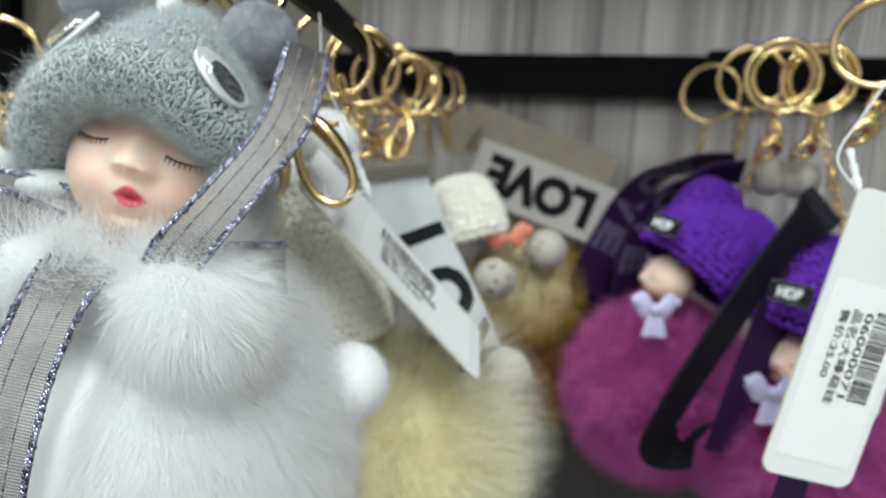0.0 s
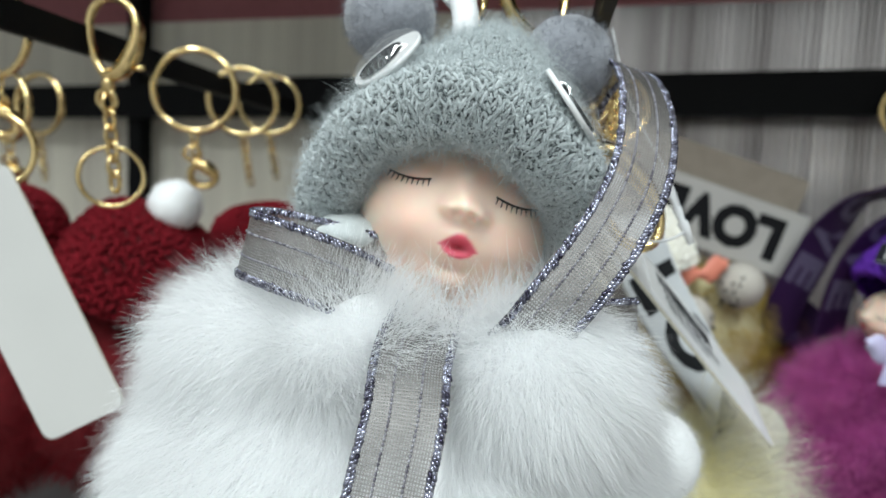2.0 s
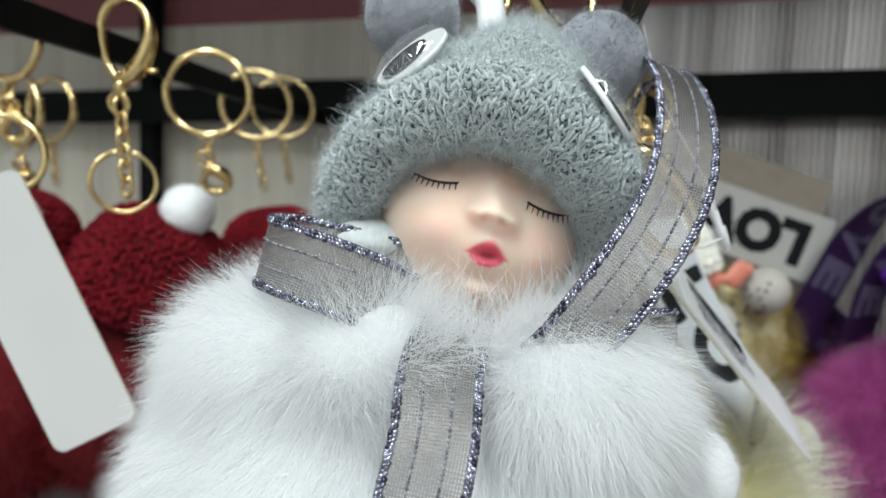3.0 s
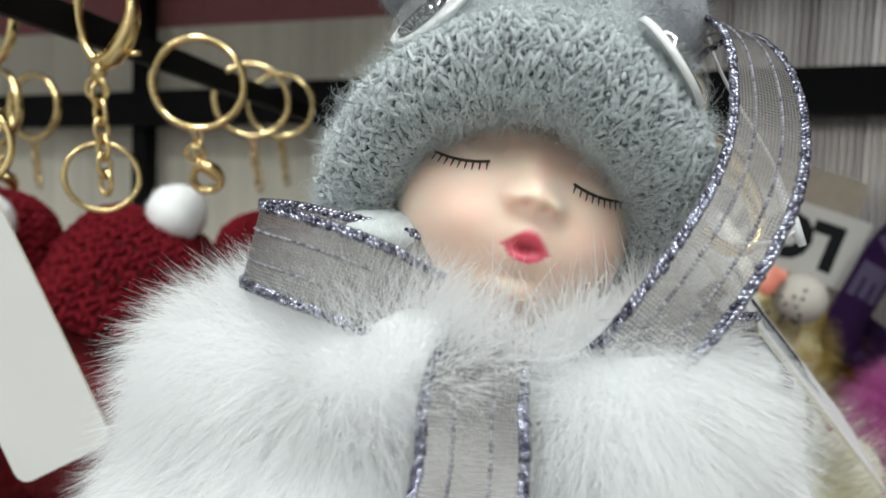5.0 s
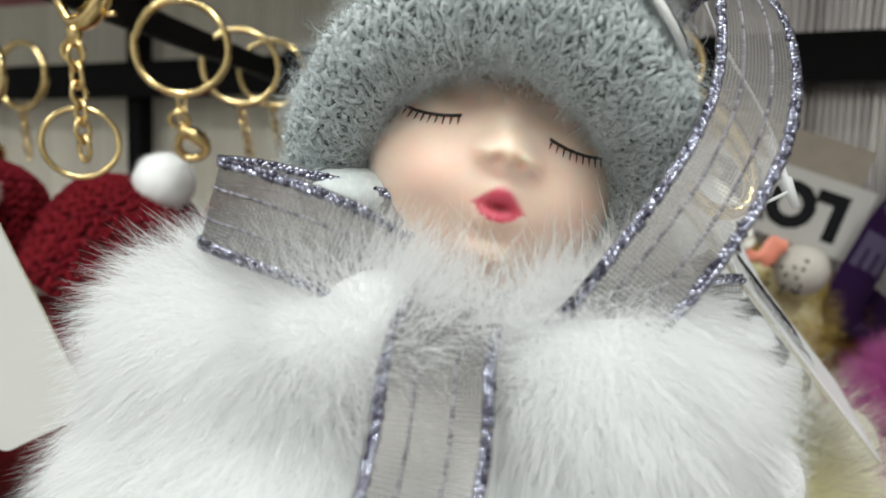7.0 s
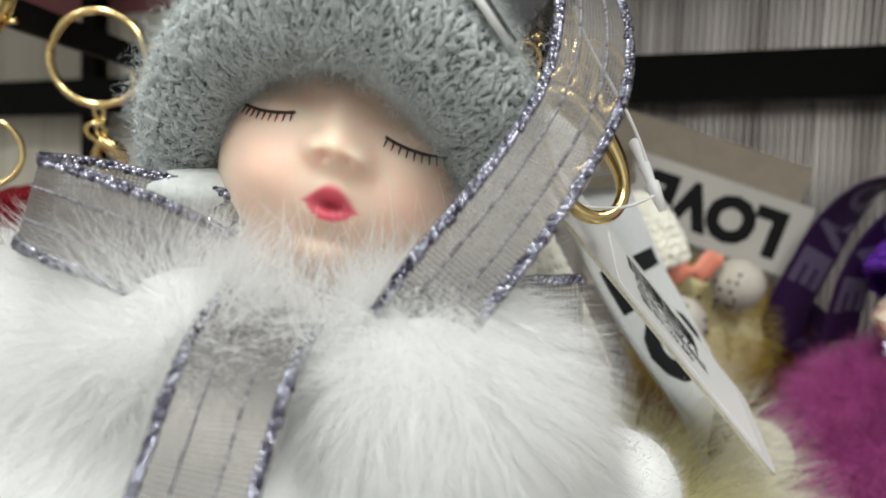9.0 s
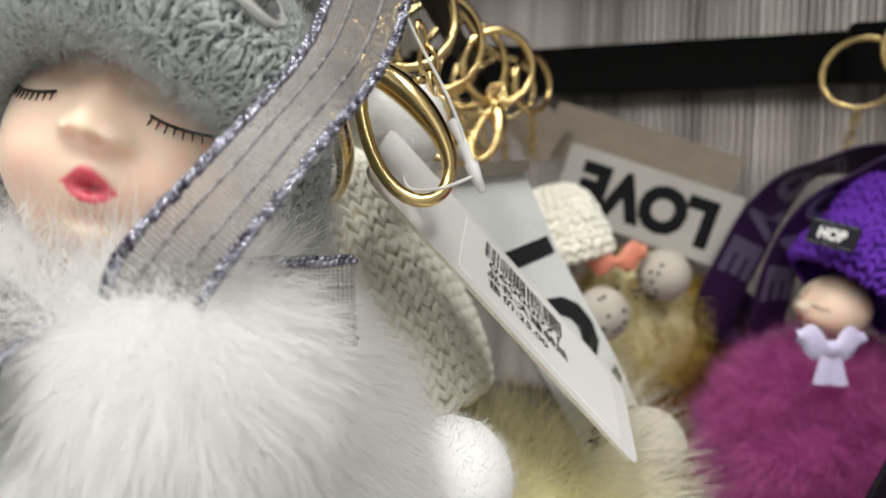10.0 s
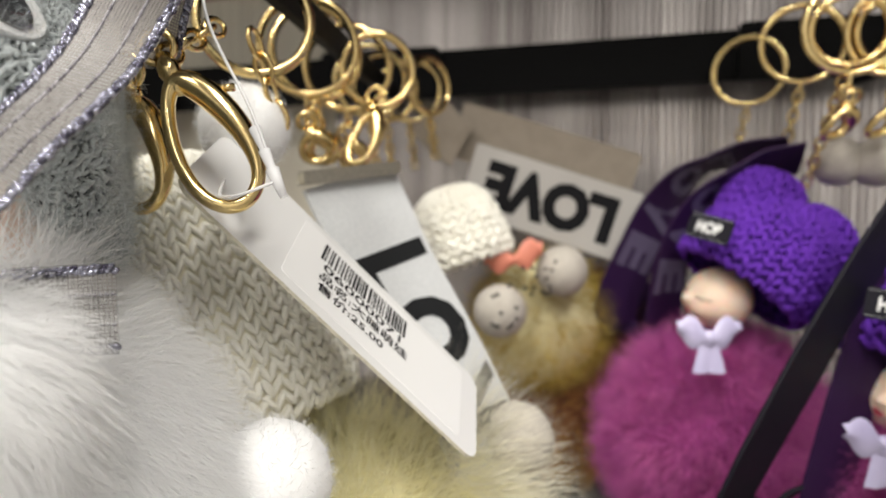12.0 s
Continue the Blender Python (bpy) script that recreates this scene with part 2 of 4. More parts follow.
class Geo:
    """Collects batches of vertices and faces that become one mesh."""

    def __init__(self):
        self.v, self.f, self.n = [], [], 0

    def add(self, verts, faces, m=0, smooth=True):
        verts = np.asarray(verts, float).reshape(-1, 3)
        faces = np.asarray(faces, int)
        self.v.append(verts)
        self.f.append((faces + self.n, m, smooth))
        self.n += len(verts)
        return self

    def moved(self, matrix):
        mm = np.array(matrix)
        self.v = [v @ mm[:3, :3].T + mm[:3, 3] for v in self.v]
        return self

    def mesh(self, name, mats, origin):
        me = bpy.data.meshes.new(name)
        verts = np.concatenate(self.v) - origin
        loops = np.concatenate([f.ravel() for f, _, _ in self.f])
        sizes = np.concatenate([np.full(len(f), f.shape[1]) for f, _, _ in self.f])
        mi = np.concatenate([np.full(len(f), m) for f, m, _ in self.f])
        sm = np.concatenate([np.full(len(f), s) for f, _, s in self.f])
        me.vertices.add(len(verts))
        me.vertices.foreach_set("co", verts.ravel())
        me.loops.add(len(loops))
        me.loops.foreach_set("vertex_index", loops)
        me.polygons.add(len(sizes))
        me.polygons.foreach_set("loop_start", np.concatenate([[0], np.cumsum(sizes)[:-1]]))
        me.polygons.foreach_set("material_index", mi)
        me.polygons.foreach_set("use_smooth", sm.astype(bool))
        for m in mats:
            me.materials.append(M[m] if isinstance(m, str) else m)
        me.update(calc_edges=True)
        me.validate()
        return me

    def grid(self, pts, m=0, closed_u=False, closed_v=False, smooth=True):
        """pts: rows x columns x 3."""
        pts = np.asarray(pts, float)
        r, c = pts.shape[:2]
        i, j = np.meshgrid(np.arange(r if closed_v else r - 1), np.arange(c if closed_u else c - 1), indexing="ij")
        i2, j2 = (i + 1) % r, (j + 1) % c
        f = np.stack([i * c + j, i * c + j2, i2 * c + j2, i2 * c + j], -1).reshape(-1, 4)
        return self.add(pts.reshape(-1, 3), f, m, smooth)

    def tube(self, path, radius, m=0, sides=8, closed=False, flat=1.0):
        path = np.asarray(path, float)
        n = len(path)
        if closed:
            tan = unit(np.roll(path, -1, 0) - np.roll(path, 1, 0))
        else:
            tan = unit(np.gradient(path, axis=0))
        rad = np.broadcast_to(np.asarray(radius, float), (n,))
        ref = V3(0.13, 0.21, 0.97) if abs(tan[0] @ V3(0, 0, 1)) < 0.95 else V3(1, 0.1, 0)
        nrm = np.zeros((n, 3))
        a = unit(np.cross(tan[0], ref))
        for k in range(n):
            a = unit(a - tan[k] * (a @ tan[k]))
            nrm[k] = a
        bi = np.cross(tan, nrm)
        ang = np.linspace(0, 2 * np.pi, sides, endpoint=False)
        ring = nrm[:, None] * np.cos(ang)[None, :, None] * flat + bi[:, None] * np.sin(ang)[None, :, None]
        pts = path[:, None] + ring * rad[:, None, None]
        self.grid(pts, m, True, closed)
        if not closed:
            base = self.n - n * sides
            for row in (0, n - 1):
                self.f.append((np.array([[base + row * sides + k for k in (range(sides) if row else reversed(range(sides)))]]), m, False))
        return self

    def ball(self, centre, radii, m=0, nu=24, nv=16, turn=None, bumpy=0.0):
        u = np.linspace(0, 2 * np.pi, nu, endpoint=False)
        v = np.linspace(-np.pi / 2, np.pi / 2, nv)
        d = np.stack([np.cos(v)[:, None] * np.cos(u), np.cos(v)[:, None] * np.sin(u), np.broadcast_to(np.sin(v)[:, None], (nv, nu))], -1)
        k = 1 + bumpy * wobble(d * 3.0)[..., None] if bumpy else 1
        p = d * np.asarray(radii) * k
        if turn is not None:
            p = p @ np.array(turn).T
        return self.grid(p + np.asarray(centre), m, True)

    def slab(self, corner, ex, ey, thick, m=0, round_by=0.0, edge=None, n=5):
        """A rounded card: corner, the two edge vectors, and its thickness towards ex x ey."""
        ex, ey = np.asarray(ex, float), np.asarray(ey, float)
        lx, ly = np.linalg.norm(ex), np.linalg.norm(ey)
        r = round_by
        out = []
        if r:
            for cx, cy, a0 in ((lx - r, ly - r, 0), (r, ly - r, 90), (r, r, 180), (lx - r, r, 270)):
                for a in np.radians(np.linspace(a0, a0 + 90, n)):
                    out.append((cx + r * np.cos(a), cy + r * np.sin(a)))
        else:
            out = [(lx, ly), (0, ly), (0, 0), (lx, 0)]
        out = np.array(out)
        up = unit(np.cross(ex, ey)) * thick
        low = np.asarray(corner) + out[:, :1] * ex / lx + out[:, 1:] * ey / ly
        k = len(out)
        e = m if edge is None else edge
        self.add(np.concatenate([low, low + up]), [[i, (i + 1) % k, k + (i + 1) % k, k + i] for i in range(k)], e, False)
        self.add(low + up, [list(range(k))], m, False)
        self.add(low, [list(reversed(range(k)))], m, False)
        return self


def wobble(p):
    """Smooth, cheap noise of points, about -1 to 1."""
    x, y, z = p[..., 0], p[..., 1], p[..., 2]
    return (np.sin(1.7 * x + 2.3 * y + 0.4) * np.cos(1.9 * z - 1.1 * x) + np.sin(3.1 * y - 2.7 * z + 1.3) * np.cos(2.9 * x + 0.7)
            + 0.6 * np.sin(5.3 * z + 4.1 * x + 2.0) * np.cos(4.7 * y)) / 2.2


def wobble3(p):
    return np.stack([wobble(p + k) for k in (0.0, 7.3, 15.1)], -1)


def smooth_path(points, n=12):
    """Catmull-Rom through the points."""
    p = np.asarray(points, float)
    p = np.concatenate([[2 * p[0] - p[1]], p, [2 * p[-1] - p[-2]]])
    out = []
    for k in range(1, len(p) - 2):
        t = np.linspace(0, 1, n, endpoint=False)[:, None]
        a, b, c, d = p[k - 1:k + 3]
        out.append(0.5 * (2 * b + (c - a) * t + (2 * a - 5 * b + 4 * c - d) * t ** 2 + (3 * b - a - 3 * c + d) * t ** 3))
    return np.concatenate(out + [p[-2:-1]])


def thing(name, at, label, category, group="", kind=""):
    ob = new(name)
    ob.empty_display_size = 0.01
    ob.location = at
    ob["base"] = list(at)
    return tagged(ob, label, category, group, kind)


def part(name, geo, mats, parent, label="", kind=""):
    root = parent if "base" in parent.keys() else parent.parent
    ob = new(name, geo.mesh(name, mats, np.array(root["base"])))
    ob.parent = parent
    return tagged(ob, label, kind=kind)


def single(name, geo, mats, label, category, group="", kind=""):
    """A thing that is one mesh."""
    v = np.concatenate(geo.v)
    at = np.array([(v[:, 0].min() + v[:, 0].max()) / 2, (v[:, 1].min() + v[:, 1].max()) / 2, v[:, 2].min()])
    ob = new(name, geo.mesh(name, mats, at))
    ob.location = at
    return tagged(ob, label, category, group, kind)


def turn_frame(axis, up=(0, 0, 1)):
    """Rows: side, up-ish, axis."""
    a = unit(np.asarray(axis, float))
    s = unit(np.cross(up, a))
    return np.stack([s, np.cross(a, s), a])


def ellipsoid_roots(rng, n, centre, radii, keep=None):
    d = unit(rng.normal(size=(n, 3)))
    if keep is not None:
        d = d[keep(d)]
    p = d * np.asarray(radii)
    nrm = unit(d / np.asarray(radii))
    return p + np.asarray(centre), nrm


def fur(geo, rng, roots, normals, length, width, comb=(0, 0, -0.5), clump=0.5, freq=110.0, curl=0.5, stray=0.25, m=0):
    """Tapered strands: lean by the comb, by clumps and singly."""
    n = len(roots)
    d0 = unit(normals + np.asarray(comb) * 0.6 + clump * wobble3(roots * freq) + stray * rng.normal(size=(n, 3)))
    d0 = unit(d0 + normals * np.maximum(0.15 - (d0 * normals).sum(1, keepdims=True), 0) * 1.5)
    d1 = unit(d0 + np.asarray(comb) * curl + 0.7 * clump * wobble3(roots * freq * 1.9 + 3) + 0.6 * stray * rng.normal(size=(n, 3)))
    ln = (length * rng.uniform(0.55, 1.15, n))[:, None]
    side = unit(np.cross(d0, rng.normal(size=(n, 3)))) * (width * rng.uniform(0.7, 1.2, n))[:, None]
    p1 = roots + d0 * ln * 0.5
    p2 = p1 + d1 * ln * 0.55
    verts = np.stack([roots - side, roots + side, p1 - side * 0.75, p1 + side * 0.75, p2], 1).reshape(-1, 3)
    base = np.arange(n)[:, None] * 5
    geo.add(verts, np.concatenate([base + [0, 1, 3], base + [0, 3, 2], base + [2, 3, 4]]), m)
    return geo


def curls(geo, rng, roots, normals, length, width, m=0, steps=5):
    """Loose curly fibres standing off a knit."""
    n = len(roots)
    p, d = roots.copy(), unit(normals * 0.8 + rng.normal(size=(n, 3)) * 0.6)
    axis = unit(rng.normal(size=(n, 3)))
    side = unit(np.cross(d, axis)) * width
    rows = [np.stack([p - side, p + side], 1)]
    ln = length * rng.uniform(0.4, 1.3, n)[:, None] / steps
    for k in range(steps):
        d = unit(d + np.cross(axis, d) * 0.75 + rng.normal(size=(n, 3)) * 0.12)
        p = p + d * ln
        s = side * (1 - k / steps)
        rows.append(np.stack([p - s, p + s], 1))
    verts = np.stack(rows, 1).reshape(-1, 3)
    per = 2 * (steps + 1)
    base = np.arange(n)[:, None] * per
    quads = np.concatenate([base + [2 * k, 2 * k + 1, 2 * k + 3, 2 * k + 2] for k in range(steps)])
    geo.add(verts, quads, m)
    return geo


def pods(geo, centres, along, across, up, m=0, sides=6):
    """Small plump yarn lobes: half axes given per lobe as vectors."""
    t = np.array([-1, -0.72, 0, 0.72, 1])
    r = np.array([0.0, 0.68, 1.0, 0.68, 0.0])
    a = np.linspace(0, 2 * np.pi, sides, endpoint=False)
    n = len(centres)
    pts = (centres[:, None, None] + along[:, None, None] * t[None, :, None, None]
           + across[:, None, None] * (r[:, None] * np.cos(a))[None, :, :, None] + up[:, None, None] * (r[:, None] * np.sin(a))[None, :, :, None])
    k = len(t)
    i, j = np.meshgrid(np.arange(k - 1), np.arange(sides), indexing="ij")
    f = np.stack([i * sides + j, i * sides + (j + 1) % sides, (i + 1) * sides + (j + 1) % sides, (i + 1) * sides + j], -1).reshape(1, -1, 4)
    geo.add(pts.reshape(-1, 3), (f + (np.arange(n) * k * sides)[:, None, None]).reshape(-1, 4), m)
    return geo


def knit(geo, rng, surf, nu, rows, m=0, plump=0.62, rough=0.12):
    """Stocking stitch over a surface surf(u, v): two leaning lobes a stitch."""
    for v in rows:
        u = (np.arange(nu) + 0.5) / nu
        vv = np.full(nu, v)
        dv = abs(rows[1] - rows[0])
        e = 1e-3
        p = surf(u, vv)
        tu = (surf(u + e, vv) - surf(u - e, vv)) / (2 * e) / nu
        tv = (surf(u, vv + e) - surf(u, vv - e)) / (2 * e) * dv
        nn = unit(np.cross(tu, tv))
        w = np.linalg.norm(tu, axis=1, keepdims=True)
        for s in (-1, 1):
            c = p + tu * 0.25 * s + nn * w * 0.10 + rng.normal(size=(nu, 3)) * w * rough * 0.5
            al = tv * 0.66 + tu * 0.30 * s + rng.normal(size=(nu, 3)) * w * rough
            ac = np.cross(nn, unit(al)) * w * 0.25 * (1 + rough * rng.normal(size=(nu, 1)))
            pods(geo, c, al, ac, nn * w * 0.38 * plump / 0.62, m)
    return geo


def profile_surface(prof, matrix):
    """Surface of revolution of (radius, height) points, posed by a matrix."""
    q = smooth_path(np.array([(r, h, 0) for r, h in prof]), 8)
    s = np.concatenate([[0], np.cumsum(np.linalg.norm(np.diff(q, axis=0), axis=1))])
    s /= s[-1]
    mm = np.array(matrix)

    def surf(u, v):
        r, h = np.interp(v, s, q[:, 0]), np.interp(v, s, q[:, 1])
        a = 2 * np.pi * np.asarray(u)
        p = np.stack([r * np.cos(a), r * np.sin(a), h], -1)
        return p @ mm[:3, :3].T + mm[:3, 3]
    return surf


def bonnet_surface(prof, rx, ry, back, matrix):
    """An oval hat: (offset, height) points round an oval of half axes rx, ry (back behind), posed by a matrix."""
    q = smooth_path(np.array([(d, h, 0) for d, h in prof]), 8)
    s = np.concatenate([[0], np.cumsum(np.linalg.norm(np.diff(q, axis=0), axis=1))])
    s /= s[-1]
    mm = np.array(matrix)

    def surf(u, v):
        d, h = np.interp(v, s, q[:, 0]), np.interp(v, s, q[:, 1])
        a = 2 * np.pi * np.asarray(u)
        k = np.where(d < 0, 1 + d / rx, 1)
        side = np.where(np.cos(a) > 0, 0.55 + 0.45 * np.clip((-np.sin(a) - 0.1) / 0.6, 0, 1), 1)
        grow = np.maximum(d, 0)
        p = np.stack([(rx + grow * side) * k * np.cos(a) * (1 - 0.34 * np.clip((h - 0.005) / 0.022, 0, 1)), (np.where(np.sin(a) > 0, back, ry) + grow) * k * np.sin(a), h + 0.0006 * np.sin(3 * a + 1) + 0.0004 * np.sin(7 * a)], -1)
        return p @ mm[:3, :3].T + mm[:3, 3]
    return surf


def shell(geo, surf, m=0, nu=48, nv=24, sink=0.0):
    u, v = np.meshgrid(np.linspace(0, 1, nu, endpoint=False), np.linspace(0, 1, nv))
    return geo.grid(surf(u.ravel(), v.ravel()).reshape(nv, nu, 3), m, True)


def ribbon(name, parent, path, side, width, label="", mats=("gauze", "gauze_line", "glitter"), n=14, cords=True, rng=None):
    """A gauze ribbon along a path, with two fine lines and twisted glitter cords on its edges."""
    rng = rng or np.random.default_rng(5)
    c = smooth_path(path, n)
    s = smooth_path(side, n)
    tan = unit(np.gradient(c, axis=0))
    s = unit(s - tan * (s * tan).sum(1, keepdims=True))
    nn = np.cross(tan, s)
    ln = np.concatenate([[0], np.cumsum(np.linalg.norm(np.diff(c, axis=0), axis=1))])
    cut = np.array([-1, -0.84, -0.36, -0.32, 0.30, 0.34, 0.84, 1]) * width / 2
    geo = Geo()
    pts = c[:, None] + s[:, None] * cut[None, :, None]
    geo.grid(pts, 0)
    ob = part(name, geo, [mats[0]], parent, label)
    uv = ob.data.uv_layers.new(name="weave")
    co = np.array([(a, b) for a in ln for b in cut])
    idx = np.zeros(len(ob.data.loops), int)
    ob.data.loops.foreach_get("vertex_index", idx)
    uv.data.foreach_set("uv", co[idx].ravel())
    # stitched lines and twisted edge cords
    if cords:
        step = 0.00075
        at = np.arange(0, ln[-1], step)
        interp = lambda arr: np.stack([np.interp(at, ln, arr[:, k]) for k in range(3)], -1)
        cc, ss, tt, kk = interp(c), unit(interp(s)), unit(interp(tan)), unit(interp(nn))
        g = Geo()
        for e in (-0.34, 0.32):
            pods(g, cc + ss * e * width / 2, tt * step * 0.50, ss * 0.00026, kk * 0.00034, 0, 4)
        part("stripe_thread", g, [mats[1]], ob)
        for e in (-1, 1):
            g = Geo()
            for row in (0.0, 0.5):
                off = (e * (width / 2 - 0.0005 - row * 0.0011))
                jit = rng.normal(size=cc.shape) * 0.00008
                pods(g, cc + ss * off + jit + tt * row * step, unit(tt + ss * 0.7 * e) * step * 0.85, unit(ss - tt * 0.7 * e) * 0.00046, kk * 0.00050, 0, 6)
            part("edge_cord", g, [mats[2]], ob, "glittering lilac and silver twisted edge")
    return ob


def ring_path(centre, radius, normal, n=40, squash=1.0, up=(0, 0, 1)):
    s, t, _ = turn_frame(normal, up)
    a = np.linspace(0, 2 * np.pi, n, endpoint=False)[:, None]
    return np.asarray(centre) + radius * (np.cos(a) * s * squash + np.sin(a) * t)


def text_geo(words, size, bold=0.0):
    """Flat outline mesh of words in the built-in font, centred, as verts and faces."""
    cu = bpy.data.curves.new("words", "FONT")
    cu.body, cu.size, cu.align_x, cu.align_y, cu.offset, cu.resolution_u = words, size, "CENTER", "CENTER", bold, 3
    ob = bpy.data.objects.new("words", cu)
    scene.collection.objects.link(ob)
    dg = bpy.context.evaluated_depsgraph_get()
    me = ob.evaluated_get(dg).to_mesh()
    v = np.array([tuple(x.co) for x in me.vertices])
    me.calc_loop_triangles()
    f = np.array([tuple(x.vertices) for x in me.loop_triangles])
    ob.evaluated_get(dg).to_mesh_clear()
    bpy.data.objects.remove(ob)
    bpy.data.curves.remove(cu)
    return v, f


def lay_text(geo, words, size, at, right, up, bold=0.0, m=0, lift=0.00012, fit=None, surf=None):
    """Words laid on a plane at a place, or on surf(x, y) -> points."""
    v, f = text_geo(words, size, bold)
    v[:, :2] -= (v[:, :2].max(0) + v[:, :2].min(0)) / 2
    if fit:
        v[:, 0] *= fit[0] / np.ptp(v[:, 0])
        v[:, 1] *= fit[1] / np.ptp(v[:, 1])
    right, up = unit(right), unit(up)
    out = np.cross(right, up)
    geo.add(np.asarray(at) + v[:, :1] * right + v[:, 1:2] * up + out * lift, f, m, False)
    return geo


# ------------------------------------------------------------------ the place: room, ribbed back sheet, rack
WALL = V3(0.014, 0.438, 0)
ALONG = V3(0.982, -0.189, 0)
OUT = V3(-0.189, -0.982, 0)


def at_wall(s, d, z):
    return WALL + ALONG * s + OUT * d + V3(0, 0, z + 0.014 * s)


# unseen room box; its pale south wall is there to brighten the ribbed sheet
def room():
    for name, c, ex, ey, th, m, label in (
        ("floor", (-1.6, -2.2, -0.05), (3.2, 0, 0), (0, 3.6, 0), 0.05, "floor", "worn grey shop floor"),
        ("ceiling", (-1.6, -2.2, 2.7), (3.2, 0, 0), (0, 3.6, 0), 0.05, "room", "plain white shop ceiling"),
        ("wall_south", (-1.6, -2.2, 0), (3.2, 0, 0), (0, 0, 2.7), 0.05, "room_bounce", "plain painted wall of the unseen room"),
        ("wall_west", (-1.6, -2.2, 0), (0, 0, 2.7), (0, 3.6, 0), 0.05, "room", "plain painted wall of the unseen room"),
        ("wall_east", (1.6, -2.2, 0), (0, 3.6, 0), (0, 0, 2.7), 0.05, "room", "plain painted wall of the unseen room"),
        ("wall_north", (-1.6, 1.4, 0), (0, 0, 2.7), (3.2, 0, 0), 0.05, "room", "plain painted wall of the unseen room"),
    ):
        single(name, Geo().slab(c, ex, ey, th), [m], label, name.split("_")[0], kind="structure")


room()


def ribbed_sheet():
    """Fluted sheet behind the rack: one rounded rib beside another, of uneven width."""
    rng = np.random.default_rng(3)
    g = Geo()
    s = -0.62
    a = np.linspace(0.06, np.pi - 0.06, 6)
    while s < 0.62:
        w = 0.0034 + 0.0008 * rng.random()
        prof = np.stack([s + w * 0.5 * (1 - np.cos(a)), -0.032 + 0.0012 * np.sin(a) + 0.0003 * rng.random()], -1)
        rows = [[at_wall(x, d, z) for x, d in prof] for z in (1.16, 1.35, 1.560)]
        # ribs at the left take the colour with the light painted in
        g.grid(np.array(rows), 1 if s < -0.075 else 0)
        s += w
    single("wall_panel", g, ["panel", "panel_lit"], "grey ribbed glossy sheet with painted reflection streaks behind the rack", "wall", kind="structure")
    g = Geo().slab(at_wall(-0.62, -0.05, 1.556), ALONG * 1.24, V3(0, 0, 0.14), 0.02, 0)
    single("trim", g, ["header"], "dusty pink strip above the ribbed sheet", "trim", kind="structure")
    # added dark board, takes the place of toys lost in shadow
    g = Geo().slab(at_wall(-0.62, -0.05, 0.6), ALONG * 1.24, V3(0, 0, 0.72), 0.03, 0)
    single("wall_base", g, ["shadow_board"], "dark board in place of shadowed toys below the rack", "wall", kind="structure")


ribbed_sheet()


def display_rack():
    rack = thing("display_rack", at_wall(0, 0, 1.478), "black powder-coated steel rack with flat back bar and hooks", "rack")
    g = Geo().slab(at_wall(-0.62, -0.006, 1.4765), ALONG * 1.24 + V3(0, 0, 0.0174), V3(0, 0, 0.0240), 0.006, 0, 0.001)
    part("back_bar", g, ["black_metal"], rack)
    for s, lo in ((-0.18, -0.035), (-0.019, -0.045), (0.197, -0.047)):
        g = Geo().slab(at_wall(s + lo, 0.0005, 1.4755), ALONG * (-lo + 0.022), V3(0, 0, 0.0275), 0.0035, 0, 0.0025)
        part("hook_plate", g, ["black_metal"], rack)
        a, b = at_wall(s, 0, 1.4835), at_wall(s, 0, 1.4835) + V3(-0.0135, -0.27, 0.0)
        g = Geo().slab(a - V3(0.0015, 0, 0.0045), V3(0.003, 0, 0), b - a, 0.009, 0)
        g.tube(smooth_path([b, b + V3(0, -0.008, 0.001), b + V3(0, -0.012, 0.010)], 5), 0.0035, 0, 8)
        part("hook_arm", g, ["black_metal"], rack)
    # added board out of view, keeps ceiling light off the sheet and far toys
    g = Geo().slab(at_wall(-0.62, -0.03, 1.615), ALONG * 1.24, OUT * 0.21, -0.018, 0, 0.001)
    part("upper_shelf", g, ["black_metal"], rack)
    # upright at the back of the rack
    g = Geo().slab(at_wall(-0.35, -0.02, 1.16), ALONG * 0.012, V3(0, 0, 0.42), 0.012, 0, 0.001)
    part("upright", g, ["black_metal"], rack)


display_rack()


# ------------------------------------------------------------------ gold fittings
def split_ring(parent, centre, normal, radius=0.0115, thick=0.0013, name="key_ring"):
    """A flat-sided ring with a ridge, as on key rings."""
    g = Geo()
    g.tube(ring_path(centre, radius, normal, 48), thick, 0, 8, True, flat=1.35)
    return part(name, g, ["gold"], parent, "polished gold split ring")


def chain(parent, a, b, link=0.0052, thick=0.00055):
    """Gold links from a to b, every second one turned."""
    a, b = np.asarray(a, float), np.asarray(b, float)
    n = max(2, int(np.linalg.norm(b - a) / (link * 0.72)))
    d = unit(b - a)
    s = unit(np.cross(d, (0.3, 1, 0.2)))
    for k in range(n):
        c = a + (b - a) * (k + 0.5) / n
        side = s if k % 2 else np.cross(d, s)
        t = np.linspace(0, 2 * np.pi, 18, endpoint=False)[:, None]
        path = c + d * np.sin(t) * link * 0.55 + side * np.cos(t) * link * 0.33
        part("chain_link", Geo().tube(path, thick, 0, 6, True), ["gold"], parent)


def trigger_clasp(parent, top, bottom, side, width=0.010):
    """A drop-shaped spring hook with a swivel, gate and thumb lever."""
    top, bottom, side = np.asarray(top, float), np.asarray(bottom, float), unit(side)
    d = bottom - top
    ln = np.linalg.norm(d)
    d = d / ln
